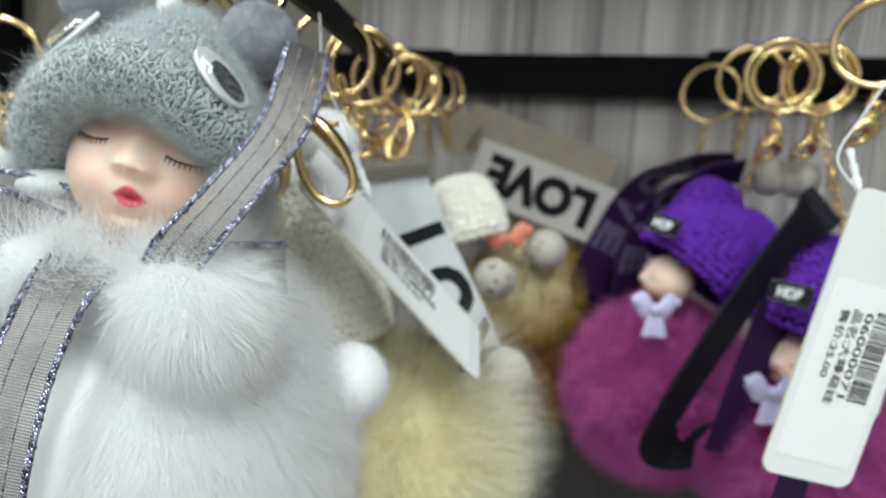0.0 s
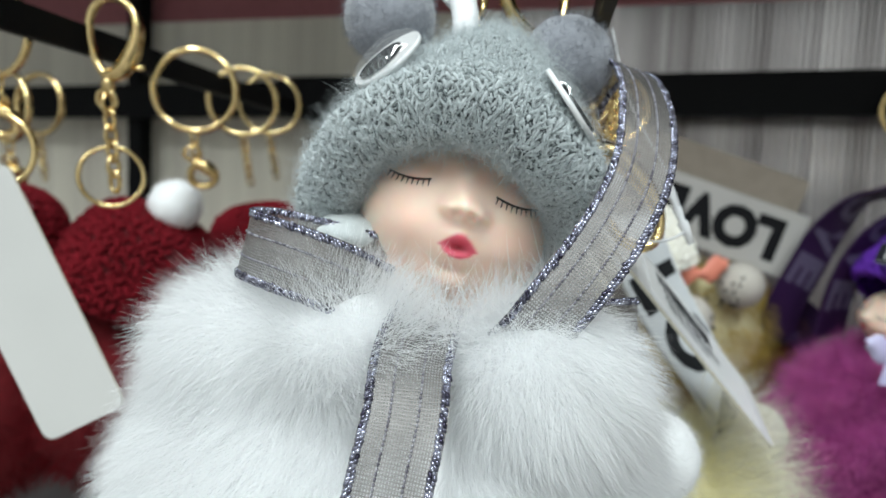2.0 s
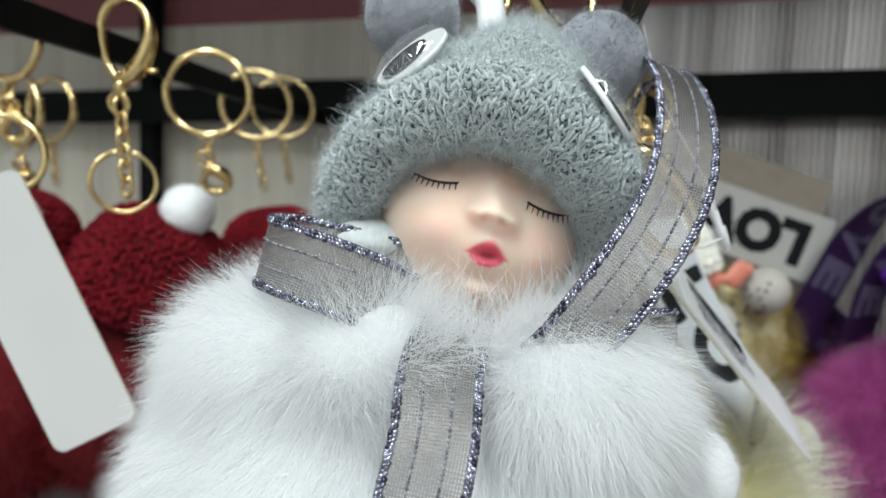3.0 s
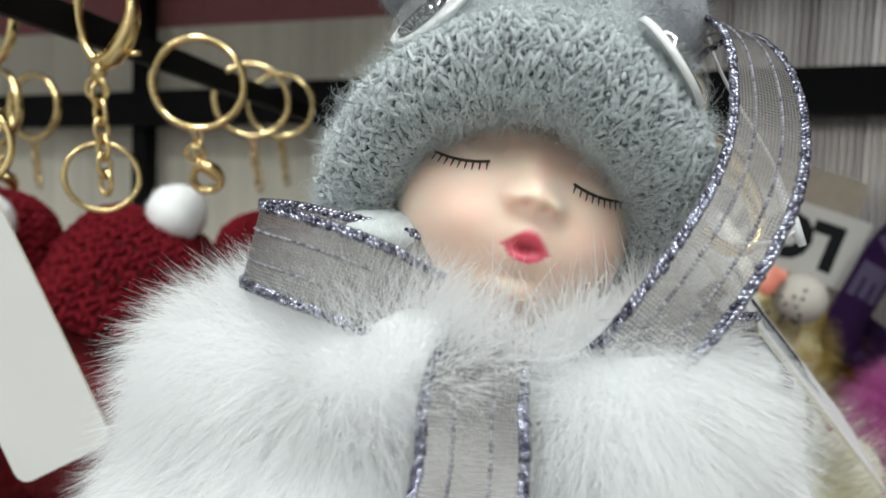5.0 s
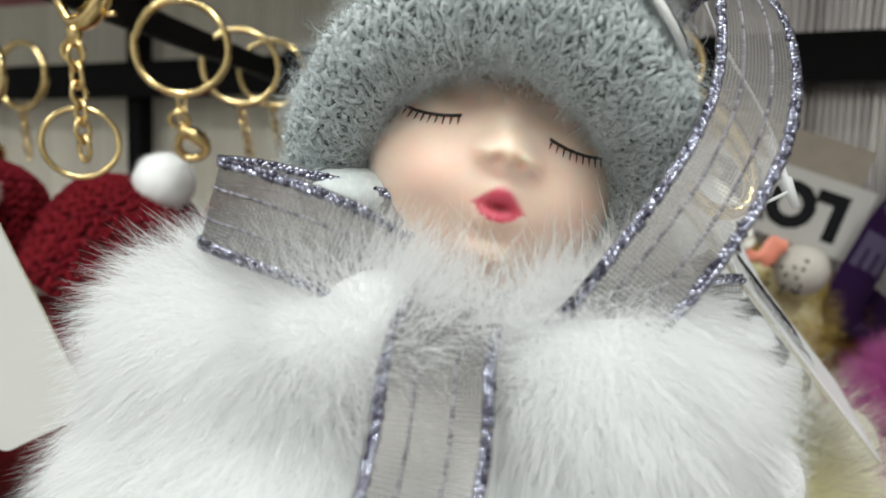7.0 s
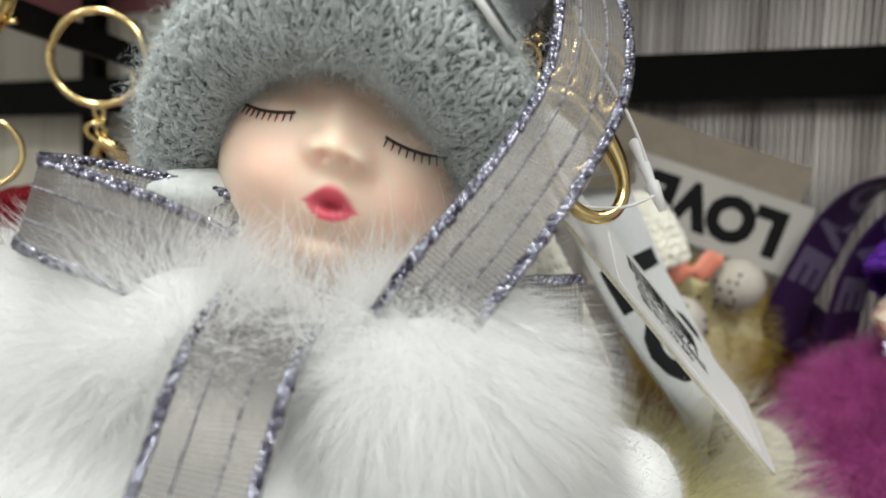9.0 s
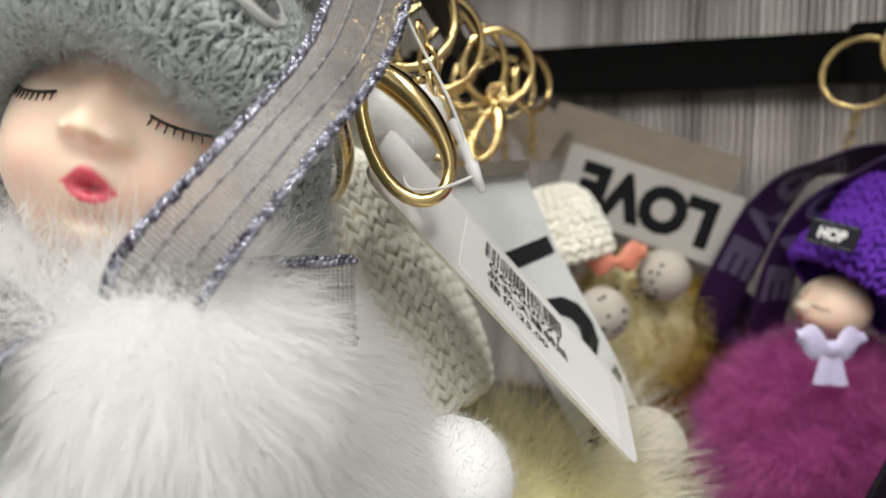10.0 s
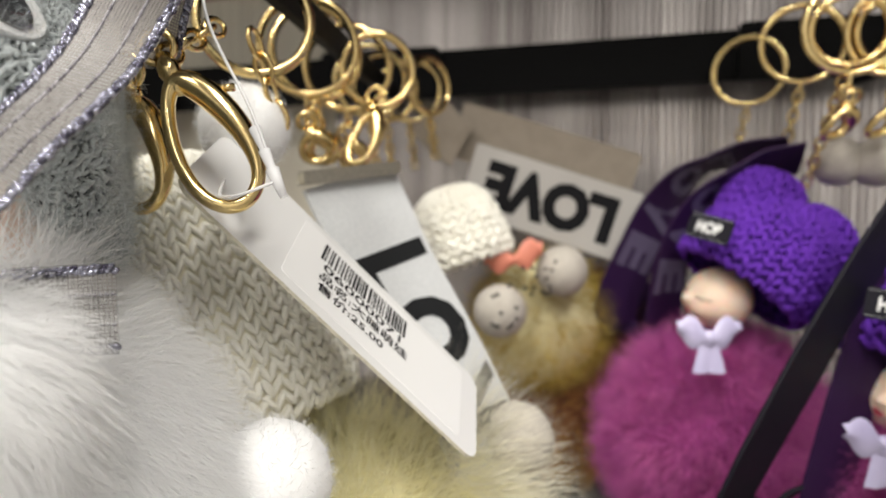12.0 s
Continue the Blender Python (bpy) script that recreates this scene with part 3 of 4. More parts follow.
    a = np.linspace(0, 2 * np.pi, 40, endpoint=False)
    body = [top + d * ln * (0.58 - 0.42 * np.cos(x)) + side * width * 0.5 * np.sin(x) * (1.0 - 0.25 * np.cos(x)) for x in a]
    g = Geo().tube(np.array(body), 0.00125 + 0.0013 * np.clip(np.cos(a - 0.9), 0, 1) ** 1.5, 0, 12, True, flat=1.25)
    part("hook", g, ["gold"], parent, "polished gold trigger hook")
    g = Geo().tube([top - d * 0.001, top + d * 0.002, top + d * ln * 0.16], [0.0016, 0.0021, 0.0017], 0, 12)
    g.ball(top + d * ln * 0.17, (0.0021, 0.0021, 0.0021), 0, 14, 8)
    part("swivel", g, ["gold"], parent)
    g = Geo().tube(ring_path(top - d * 0.003, 0.003, np.cross(d, side) + d * 0.2, 20), 0.0007, 0, 8, True)
    part("swivel_eye", g, ["gold"], parent)
    g = Geo().tube([top + d * ln * 0.30 + side * width * 0.50, top + d * ln * 0.34 + side * width * 0.72], 0.0008, 0, 8)
    part("lever", g, ["gold"], parent)


# ------------------------------------------------------------------ the knitted and furry parts
def doll_face(parent, centre, radii, turn, lips=(0.72, 0.11, 0.17), fine=True, mid=0.0, jaw=1.0):
    """A small moulded sleeping head: one mesh with nose, lips, sockets and lash strokes. Local front is -y."""
    k = radii[0] / 0.0195
    nu, nv = (220, 150) if fine else (60, 44)
    uu = np.linspace(-1, 1, nu, endpoint=False)
    ang = np.pi * (0.45 * uu + 0.55 * uu ** 3) - np.pi / 2
    vv = np.linspace(-np.pi / 2 + 0.02, np.pi / 2 - 0.02, nv)

    def gauss(x, z, cx, cz, sx, sz):
        return np.exp(-((x - cx) / sx) ** 2 - ((z - cz) / sz) ** 2)

    def relief(x, z):
        x = x - mid * np.clip((0.006 - z) / 0.008, 0, 1)
        h = 0.0042 * gauss(x, z, 0, 0.0010, 0.0029, 0.0029) + 0.0009 * gauss(x, z, 0, 0.006, 0.0026, 0.004)
        for s in (-1, 1):
            h += 0.0016 * gauss(x, z, s * 0.0031, 0.0004, 0.0015, 0.0014)
            h -= 0.0009 * gauss(x, z, s * 0.0014, -0.0003, 0.0007, 0.0005)
            h -= 0.0011 * gauss(x, z, s * 0.0066, 0.0070, 0.0045, 0.0030)
            h += 0.0008 * gauss(x, z, s * 0.0098, 0.0055, 0.0036, 0.0016)
            h += 0.0024 * gauss(x, z, s * 0.0108, -0.0042, 0.0062, 0.0052)
        h += 0.0014 * gauss(x, z, 0, -0.0058, 0.0044, 0.0034)
        h += 0.0008 * gauss(x, z, 0, -0.0040, 0.0022, 0.0011) + 0.0005 * gauss(x, z, 0, -0.0076, 0.0022, 0.0010)
        h -= 0.0016 * gauss(x, z, 0, -0.0060, 0.0018, 0.0008)
        h -= 0.0008 * gauss(x, z, 0, -0.0105, 0.0030, 0.0010)
        h += 0.0016 * gauss(x, z, 0, -0.0135, 0.0040, 0.0024)
        return h

    def surface(p):
        x, y, z = p[..., 0], p[..., 1], p[..., 2]
        front = np.clip(-y / (radii[1] / k), 0, 1) ** 0.7
        out = p.copy()
        out[..., 1] -= relief(x, z) * front
        return out

    d = np.stack([np.cos(vv)[:, None] * np.cos(ang), np.cos(vv)[:, None] * np.sin(ang), np.broadcast_to(np.sin(vv)[:, None], (nv, nu))], -1)
    round_head = d * np.asarray(radii) / k
    round_head[..., 2] *= np.where(round_head[..., 2] < 0, jaw, 1)
    p = surface(round_head)
    g = Geo()
    x, z, y = p[..., 0] - mid * (p[..., 2] < 0.002), p[..., 2], p[..., 1]
    upper = (np.abs(x) / 0.0034) ** 1.15 + np.clip(z + 0.0062 + 0.0004 * np.exp(-(x / 0.0006) ** 2), 0, None) / 0.0029
    lower = (np.abs(x) / 0.0030) ** 1.6 + (np.clip(-z - 0.0062, 0, None) / 0.0018) ** 2
    lip = np.clip(np.where(z > -0.0062, 1.25 - upper, 1.15 - lower) / 0.3, 0, 1) * (y < 0)
    mouth = 0.85 * gauss(x, z, 0, -0.0060, 0.0017, 0.0007) * (y < 0)
    blush = 0.2 * (gauss(x, z, -0.010, -0.003, 0.005, 0.004) + gauss(x, z, 0.010, -0.003, 0.005, 0.004)) * (y < 0)
    g.grid(p, 0, True)
    head_n = g.n

    def on_face(px, pz):
        px, pz = np.asarray(px), np.asarray(pz)
        r = np.asarray(radii) / k
        yy = -r[1] * np.sqrt(np.clip(1 - (px / r[0]) ** 2 - (pz / r[2]) ** 2, 0.02, 1))
        return surface(np.stack([px, yy, pz], -1)) - V3(0, 0.00022, 0)

    for s in (-1, 1):
        t = np.linspace(-1, 1, 16)
        lx, lz = s * 0.0102 + t * 0.0041, 0.0046 - 0.0007 * (1 - t ** 2)
        g.tube(on_face(lx, lz), 0.00021, 1, 6)
        for q in np.linspace(-0.92, 0.92, 9):
            bx, bz = s * 0.0102 + q * 0.0041, 0.0046 - 0.0007 * (1 - q ** 2)
            tx = bx + 0.00035 * (q - 0.1 * s) + 0.0002 * s
            g.tube(on_face([bx, (bx + tx) / 2, tx], [bz, bz - 0.0007, bz - 0.0013]), [0.00014, 0.00012, 0.00005], 1, 5)
    mm = np.array(turn)[:3, :3] * k
    g.v = [v @ mm.T + np.asarray(centre) for v in g.v]
    m = M["skin"].copy()
    m.name = "painted_doll_vinyl"
    nt = m.node_tree
    bs = nt.nodes["Principled BSDF"]
    base = bs.inputs["Base Color"].links[0].from_socket
    for name, colour in (("blush_paint", (0.80, 0.36, 0.30)), ("lip_paint", lips), ("mouth_paint", (0.40, 0.02, 0.03))):
        at = nt.nodes.new("ShaderNodeAttribute")
        at.attribute_name = name
        mx = nt.nodes.new("ShaderNodeMix")
        mx.data_type = "RGBA"
        mx.inputs["B"].default_value = (*colour, 1)
        nt.links.new(at.outputs["Fac"], mx.inputs["Factor"])
        nt.links.new(base, mx.inputs["A"])
        base = mx.outputs["Result"]
    nt.links.new(base, bs.inputs["Base Color"])
    ob = part("doll_head", g, [m, "lash"], parent, "smooth peach vinyl sleeping doll head with red lips")
    for name, val in (("blush_paint", blush), ("lip_paint", lip), ("mouth_paint", mouth)):
        at = ob.data.attributes.new(name, "FLOAT", "POINT")
        full = np.zeros(len(ob.data.vertices))
        full[:head_n] = val.ravel()
        at.data.foreach_set("value", full)
    return ob


def knit_hat(parent, matrix, prof, yarn, nu, rows, fuzz=None, seed=1, label="", fuzz_n=6000, rough=0.12, gap=None, fuzz_len=0.0026, surf=None):
    rng = np.random.default_rng(seed)
    surf = surf or profile_surface(prof, matrix)
    # the gap shell carries the painted shade seen between stitches
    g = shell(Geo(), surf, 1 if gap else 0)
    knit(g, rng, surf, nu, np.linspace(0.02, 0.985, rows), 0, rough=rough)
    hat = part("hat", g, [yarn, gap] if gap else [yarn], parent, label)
    if fuzz:
        u, v = rng.random(fuzz_n), rng.random(fuzz_n) ** 1.2
        e = 1e-3
        p = surf(u, v)
        nn = unit(np.cross(surf(u + e, v) - surf(u - e, v), surf(u, np.minimum(v + e, 1)) - surf(u, v - e)))
        g = curls(Geo(), rng, p + nn * 0.0006, nn, fuzz_len, 0.00004, steps=4)
        part("wool_fuzz", g, [fuzz], hat, kind="stuff")
    return hat, surf


def felt_ball(parent, centre, r, core, hair, seed, name="ear_pompom", n=2600, label=""):
    rng = np.random.default_rng(seed)
    ob = part(name, Geo().ball(centre, (r * 0.93,) * 3, 0, 36, 24, bumpy=0.02), [core], parent, label)
    p, nn = ellipsoid_roots(rng, n, centre, (r * 0.92,) * 3)
    part("felt_fuzz", fur(Geo(), rng, p, nn, r * 0.20, 0.00005, (0, 0, 0), 0.9, 400, 0.2, 0.8), [hair], ob, kind="stuff")
    return ob


# ------------------------------------------------------------------ the white doll key chain
def white_keychain():
    rng = np.random.default_rng(11)
    kc = thing("plush_keychain", (-0.06, 0.182, 1.28), "white fur pompom key chain, sleeping doll in grey bear hat", "key chain", "doll key chains on the rack")
    C, R = V3(-0.060, 0.184, 1.350), V3(0.060, 0.047, 0.071)

    def lobes(p):
        """The pompom is drawn in by the ribbon, so that it falls into two lobes at the top."""
        k = np.exp(-((p[..., :1] + 0.049) / 0.015) ** 2) * np.clip((p[..., 2:] - 1.372) / 0.045, 0, 1)
        return p + (C + V3(0, 0.004, 0) - p) * 0.30 * k

    u = np.linspace(0, 2 * np.pi, 80, endpoint=False)
    v = np.linspace(-np.pi / 2, np.pi / 2, 56)
    d = np.stack([np.cos(v)[:, None] * np.cos(u), np.cos(v)[:, None] * np.sin(u), np.broadcast_to(np.sin(v)[:, None], (56, 80))], -1)
    body = part("pompom", Geo().grid(lobes(C + d * R * 0.97), 0, True), ["white_felt"], kc, "fluffy white rabbit-fur pompom")
    p, nn = ellipsoid_roots(rng, 230000, C, R * 0.965, lambda q: q[:, 1] < 0.3)
    away = np.sign(p[:, :1] + 0.049) * np.exp(-((p[:, :1] + 0.049) / 0.016) ** 2) * V3(1, 0, 0) * -0.35 * np.clip((p[:, 2:] - 1.37) / 0.04, 0, 1)
    nn = unit(nn + away)
    p = lobes(p)
    free = (((p[:, 0] + 0.0465) / 0.023) ** 2 + ((p[:, 2] - 1.430) / 0.022) ** 2 > 1) & ~((np.abs(p[:, 0] + 0.0515) < 0.0068) & (p[:, 2] < 1.4))
    p, nn = p[free], nn[free]
    part("fur", fur(Geo(), rng, p, nn, 0.0115, 0.00005, (0, -0.03, -0.9), 0.4, 75, 0.4, 0.25), ["white_fur"], body, kind="stuff")
    # tufts that spill over the bow from both lobes
    for c, r, n, comb in (((-0.0760, 0.1640, 1.3975), (0.0260, 0.0140, 0.0140), 26000, (-0.5, 0.0, -0.9)), ((-0.0640, 0.1550, 1.4005), (0.0135, 0.0090, 0.0110), 12000, (0.3, -0.1, 0.15)), ((-0.0280, 0.1585, 1.3950), (0.0150, 0.0130, 0.0140), 22000, (0.6, 0.0, -1.1))):
        q, nq = ellipsoid_roots(rng, n, c, r, lambda e: e[:, 1] < 0.4)
        part("fur_tuft", fur(Geo().ball(c, np.array(r) * 0.98, 1, 30, 18), rng, q, nq, 0.0100, 0.00005, comb, 0.4, 90, 0.4, 0.3), ["white_fur", "white_felt"], body, kind="stuff")
    # fur collar round the neck, standing up over the chin
    a = rng.uniform(np.pi * 0.95, np.pi * 2.05, 5500)
    cp = np.stack([-0.047 + 0.0215 * np.cos(a), 0.177 + 0.0215 * np.sin(a), 1.4020 + 0.0025 * rng.normal(size=len(a)) + 0.004 * np.cos(a) ** 2], -1)
    cn = unit(np.stack([np.cos(a) * 0.45, np.sin(a) * 0.35, np.full(len(a), 0.85)], -1))
    part("fur_collar", fur(Geo(), rng, cp, cn, 0.0140, 0.00007, (0, -0.1, 0.1), 0.6, 160, 0.4, 0.5), ["white_fur"], kc, kind="stuff")
    # neck under the chin, its grey standing in for the shade there
    part("neck", Geo().ball((-0.047, 0.184, 1.4005), (0.019, 0.018, 0.007), 0, 36, 16, bumpy=0.04), ["grey_felt"], kc)
    # head
    turn = np.array(pose(0, 0, 0, -4, 13, 5))
    hc = V3(-0.0476, 0.1825, 1.4243)
    doll_face(kc, hc, (0.0207, 0.0196, 0.0188), turn, mid=0.0018, jaw=1.16)
    # soft lining seen below the hat at the cheek
    part("hat_lining", Geo().ball((-0.0690, 0.174, 1.4195), (0.0090, 0.009, 0.0045), 0, 24, 14, bumpy=0.05), ["lining"], kc)
    hat_m = pose(*hc) @ pose(0, 0, 0, 0, 13, 5) @ pose(0, 0.0005, -0.0065, -48)
    prof = [(0.0004, 0.0060), (-0.0002, 0.0010), (0.0004, -0.0015), (0.0032, -0.0040), (0.0075, -0.0042), (0.0114, -0.0022), (0.0132, 0.0014), (0.0128, 0.0050), (0.0112, 0.0076),
            (0.0112, 0.0105), (0.0114, 0.0160), (0.0102, 0.0225), (0.0066, 0.0295), (0.0005, 0.0355), (-0.0070, 0.0402), (-0.0140, 0.0428), (-0.0198, 0.0436)]
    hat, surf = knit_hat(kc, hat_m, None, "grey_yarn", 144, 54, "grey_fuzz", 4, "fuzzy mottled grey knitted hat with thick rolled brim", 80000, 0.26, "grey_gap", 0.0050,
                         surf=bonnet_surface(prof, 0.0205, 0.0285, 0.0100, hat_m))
    for c, r, s in (((-0.0645, 0.1865, 1.4668), 0.0108, 21), ((-0.0252, 0.1885, 1.4588), 0.0106, 22)):
        felt_ball(kc, c, r, "grey_felt", "grey_felt_fuzz", s, label="round grey felt ear")
    # stick-on eyes
    for c, nrm, spin in (((-0.0606, 0.1680, 1.4540), (-0.55, -0.48, 0.68), 0), ((-0.0262, 0.1655, 1.4462), (0.80, -0.12, 0.58), 1)):
        s, t, ax = turn_frame(nrm)
        eye = part("stick_on_eye", Geo().tube([V3(*c), V3(*c) + ax * 0.0010], 0.0078, 0, 32), ["white_plastic"], kc, "white disc eye under a clear dome")
        pc = V3(*c) + ax * 0.0012
        a = np.linspace(0, 2 * np.pi, 24, endpoint=False)[:, None]
        pup = pc + (np.cos(a) * s * 0.0045 + np.sin(a) * t * 0.0052) - t * 0.0014
        part("pupil", Geo().add(np.concatenate([pup, pup + ax * 0.0005]), [[i, (i + 1) % 24, 24 + (i + 1) % 24, 24 + i] for i in range(24)]).add(pup + ax * 0.0005, [list(range(24))], 0, False), ["black_plastic"], eye)
        v = np.linspace(0, np.pi / 2 * 0.98, 8)
        uu = np.linspace(0, 2 * np.pi, 32, endpoint=False)
        dome = V3(*c) + ax * 0.0010 + ((np.cos(v)[:, None, None] * (np.cos(uu)[None, :, None] * s + np.sin(uu)[None, :, None] * t)) * 0.0078 + np.sin(v)[:, None, None] * ax * 0.0036)
        part("dome", Geo().grid(dome, 0, True), ["clear"], eye, "clear plastic dome")
    # organza ribbon: bow loops, tails
    w = 0.0118
    ribbon("ribbon_loop", kc, [(-0.0580, 0.1560, 1.4095), (-0.065, 0.1500, 1.4138), (-0.0752, 0.1500, 1.4170), (-0.0828, 0.1545, 1.4182), (-0.0848, 0.160, 1.4185), (-0.079, 0.165, 1.418), (-0.060, 0.167, 1.414)],
           [(0.16, 0.2, 1)] * 7, 0.0128, "sheer silver organza bow loop")
    ribbon("ribbon_loop", kc, [(-0.0420, 0.1700, 1.3920), (-0.0355, 0.1600, 1.3995), (-0.0285, 0.1505, 1.4090), (-0.0180, 0.155, 1.4238), (-0.0116, 0.165, 1.4370), (-0.0104, 0.176, 1.4506), (-0.0125, 0.188, 1.4580), (-0.018, 0.197, 1.4570), (-0.023, 0.202, 1.447)],
           [(0.8, -0.1, -0.3), (0.8, -0.1, -0.3), (1, 0, -0.1), (1, 0, 0.0), (1, 0, -0.22), (1, 0, -0.5), (1, -0.05, -0.35), (1, 0, -0.2), (1, 0, -0.2)], w, "tall sheer silver organza bow loop")
    ribbon("ribbon_tail", kc, [(-0.0490, 0.1620, 1.4090), (-0.0500, 0.1520, 1.4050), (-0.0506, 0.1460, 1.4010), (-0.0503, 0.1385, 1.3940), (-0.0515, 0.1340, 1.3850), (-0.0532, 0.1310, 1.372), (-0.055, 0.1290, 1.355)],
           [(1, 0.1, -0.42), (1, 0.1, -0.42), (1, 0, -0.25), (1, 0, -0.08), (1, 0, 0.0), (1, 0, 0.05), (1, 0, 0.05)], 0.0138, "sheer silver organza ribbon tail")
    ribbon("ribbon_tail", kc, [(-0.034, 0.158, 1.404), (-0.022, 0.163, 1.4045), (-0.0103, 0.1665, 1.405)], [(0, 0.1, 1)] * 3, 0.0122, "cut end of the organza ribbon")
    # white limb pompom, cord tab and gold ring
    felt_ball(kc, (0.0006, 0.1955, 1.3690), 0.0118, "white_felt", "white_fur", 31, "foot_pompom", 3000, "small round white pompom")
    g = Geo().tube(smooth_path([(-0.0475, 0.186, 1.462), (-0.048, 0.188, 1.468), (-0.0500, 0.190, 1.474), (-0.0530, 0.191, 1.472)], 6), [0.0030] * 19, 0, 10)
    part("cord_tab", g, ["white_felt"], kc)
    split_ring(kc, (-0.0330, 0.202, 1.4790), (0.75, -0.62, 0.1), 0.0120, 0.0012)
    split_ring(kc, (-0.0475, 0.197, 1.4780), (0.95, -0.25, 0.0), 0.0095, 0.0011)
    return kc


white_keychain()


# ------------------------------------------------------------------ straps, tags
def strap(name, parent, path, side, width, face, label="", thick=0.0012, words="", print_mat="ink", size=(0.02, 0.02), start=0.004, gap=0.003, flip=1, n=12):
    """A woven strap of real thickness; the words run down it letter by letter, turned a quarter."""
    c, s = smooth_path(path, n), smooth_path(side, n)
    tan = unit(np.gradient(c, axis=0))
    s = unit(s - tan * (s * tan).sum(1, keepdims=True))
    nn = np.cross(s, tan) * flip
    ln = np.concatenate([[0], np.cumsum(np.linalg.norm(np.diff(c, axis=0), axis=1))])
    prof = [(-1, 0), (-0.98, 0.5), (0.98, 0.5), (1, 0), (0.98, -0.5), (-0.98, -0.5)]
    pts = np.stack([c + s * a * width / 2 + nn * b * thick for a, b in prof], 1)
    ob = part(name, Geo().grid(pts, 0, True, smooth=False), [face], parent, label)
    if words:
        pos = start
        for ch in words:
            v, f = text_geo(ch, 1.0, 0.06)
            v[:, :2] -= v[:, :2].min(0)
            v[:, 0] *= size[0] / np.ptp(v[:, 0]) * (0.62 if ch in "L" else 1)
            v[:, 1] *= size[1] / np.ptp(v[:, 1])
            along = pos + v[:, 0]
            across = v[:, 1] - size[1] / 2
            pos += np.ptp(v[:, 0]) + gap
            ok = np.clip(along, 0, ln[-1])
            it = lambda arr: np.stack([np.interp(ok, ln, arr[:, k]) for k in range(3)], -1)
            if along.max() > ln[-1]:
                break
            part("printed_letter", Geo().add(it(c) + it(s) * across[:, None] + it(nn) * (thick * 0.5 + 0.00018), f, 0, False), [print_mat], ob)
    return ob


def price_tag(name, corner, along, across, label, sticker=True, hole=True):
    """A long rounded card tag: corner, edge vectors along and across; printed face towards along x across."""
    corner, along, across = V3(*corner), V3(*along), V3(*across)
    tag = thing(name, corner + along, label, "price tag", "price tags on the key chains")
    part("card", Geo().slab(corner, along, across, 0.0008, 0, 0.0035, 1), ["tag_card", "tag_edge"], tag)
    up = unit(np.cross(along, across))
    top = corner + up * 0.0008
    if hole:
        h = top + along * 0.055 + across * 0.5 + up * 0.0001
        part("hole_rim", Geo().tube(ring_path(h, 0.0013, up, 20), 0.00025, 0, 6, True), ["black_plastic"], tag)
    if sticker:
        a0, a1, b0, b1 = 0.30, 0.93, 0.10, 0.92
        st = part("price_sticker", Geo().slab(top + along * a0 + across * b0, along * (a1 - a0), across * (b1 - b0), 0.00012, 0, 0.001), ["sticker"], tag)
        face = top + up * 0.00016
        rng = np.random.default_rng(8)
        g = Geo()
        a = 0.38
        while a < 0.70:
            w = rng.choice([0.0035, 0.0055, 0.008])
            g.slab(face + along * a + across * 0.62, along * w, across * 0.22, 0.00008)
            a += w + rng.choice([0.004, 0.006, 0.009])
        part("barcode", g, ["ink"], st, kind="stuff")
        w = np.linalg.norm(across)
        for text, a, b, h in (("06000071", 0.54, 0.55, (0.0235, 0.0024)), ("品名:大睡萌娃", 0.555, 0.425, (0.0262, 0.0029)), ("售价:25.00", 0.515, 0.29, (0.0190, 0.0027))):
            g = lay_text(Geo(), text, 0.003, face + along * a + across * b, along, across, 0.00002, 0, 0.0001, h)
            part("printed_line", g, ["ink"], st)
    return tag


def fastener(points, label, plug=True):
    """A clear nylon tag loop with its barbed plug."""
    p = smooth_path(points, 10)
    t = thing("tag_fastener", p[-1], label, "tag fastener")
    part("thread", Geo().tube(p, 0.00030, 0, 8), ["nylon"], t)
    if plug:
        q = p[len(p) // 2:]
        d = unit(q[-1] - q[0])
        e = q[-1]
        part("plug", Geo().tube([e - d * 0.0125, e - d * 0.012, e - d * 0.008, e - d * 0.0078, e - d * 0.0045, e - d * 0.0042, e + d * 0.001],
                                [0.0004, 0.0011, 0.0007, 0.0011, 0.0008, 0.0013, 0.0007], 0, 10), ["nylon"], t)
    return t


M["nylon"] = glass_mat("clear_nylon", (0.93, 0.93, 0.95), 0.25, 0.35)


# ------------------------------------------------------------------ other doll key chains
def fur_pompom(parent, c, r, fur_m, core, n, length, seed, width=0.0001, comb=(0, 0, -0.3), name="pompom", label="", clump=0.6, freq=110):
    rng = np.random.default_rng(seed)
    ob = part(name, Geo().ball(c, np.array(r) * 0.97, 0, 40, 28, bumpy=0.03), [core], parent, label)
    p, nn = ellipsoid_roots(rng, n, c, np.array(r) * 0.95, lambda d: d[:, 1] < 0.4)
    part("fur", fur(Geo(), rng, p, nn, length, width, comb, clump, freq, 0.4, 0.3), [fur_m], ob, kind="stuff")
    return ob


def hang_ring(parent, c, normal, chain_to, r=0.0115):
    split_ring(parent, c, normal, r)
    c = V3(*c)
    if chain_to is not None:
        chain(parent, c - V3(0, 0, r), chain_to)


CAP = [(0.94, -0.02), (1.0, 0.02), (1.03, 0.16), (1.0, 0.34), (0.94, 0.62), (0.78, 0.92), (0.5, 1.10), (0.12, 1.17)]


def cap_profile(radius, height):
    return [(r * radius, h * height) for r, h in CAP]


def pose_axis(centre, axis):
    """A pose with z along the axis."""
    s, t, a = turn_frame(axis, (0.1, 1, 0.05))
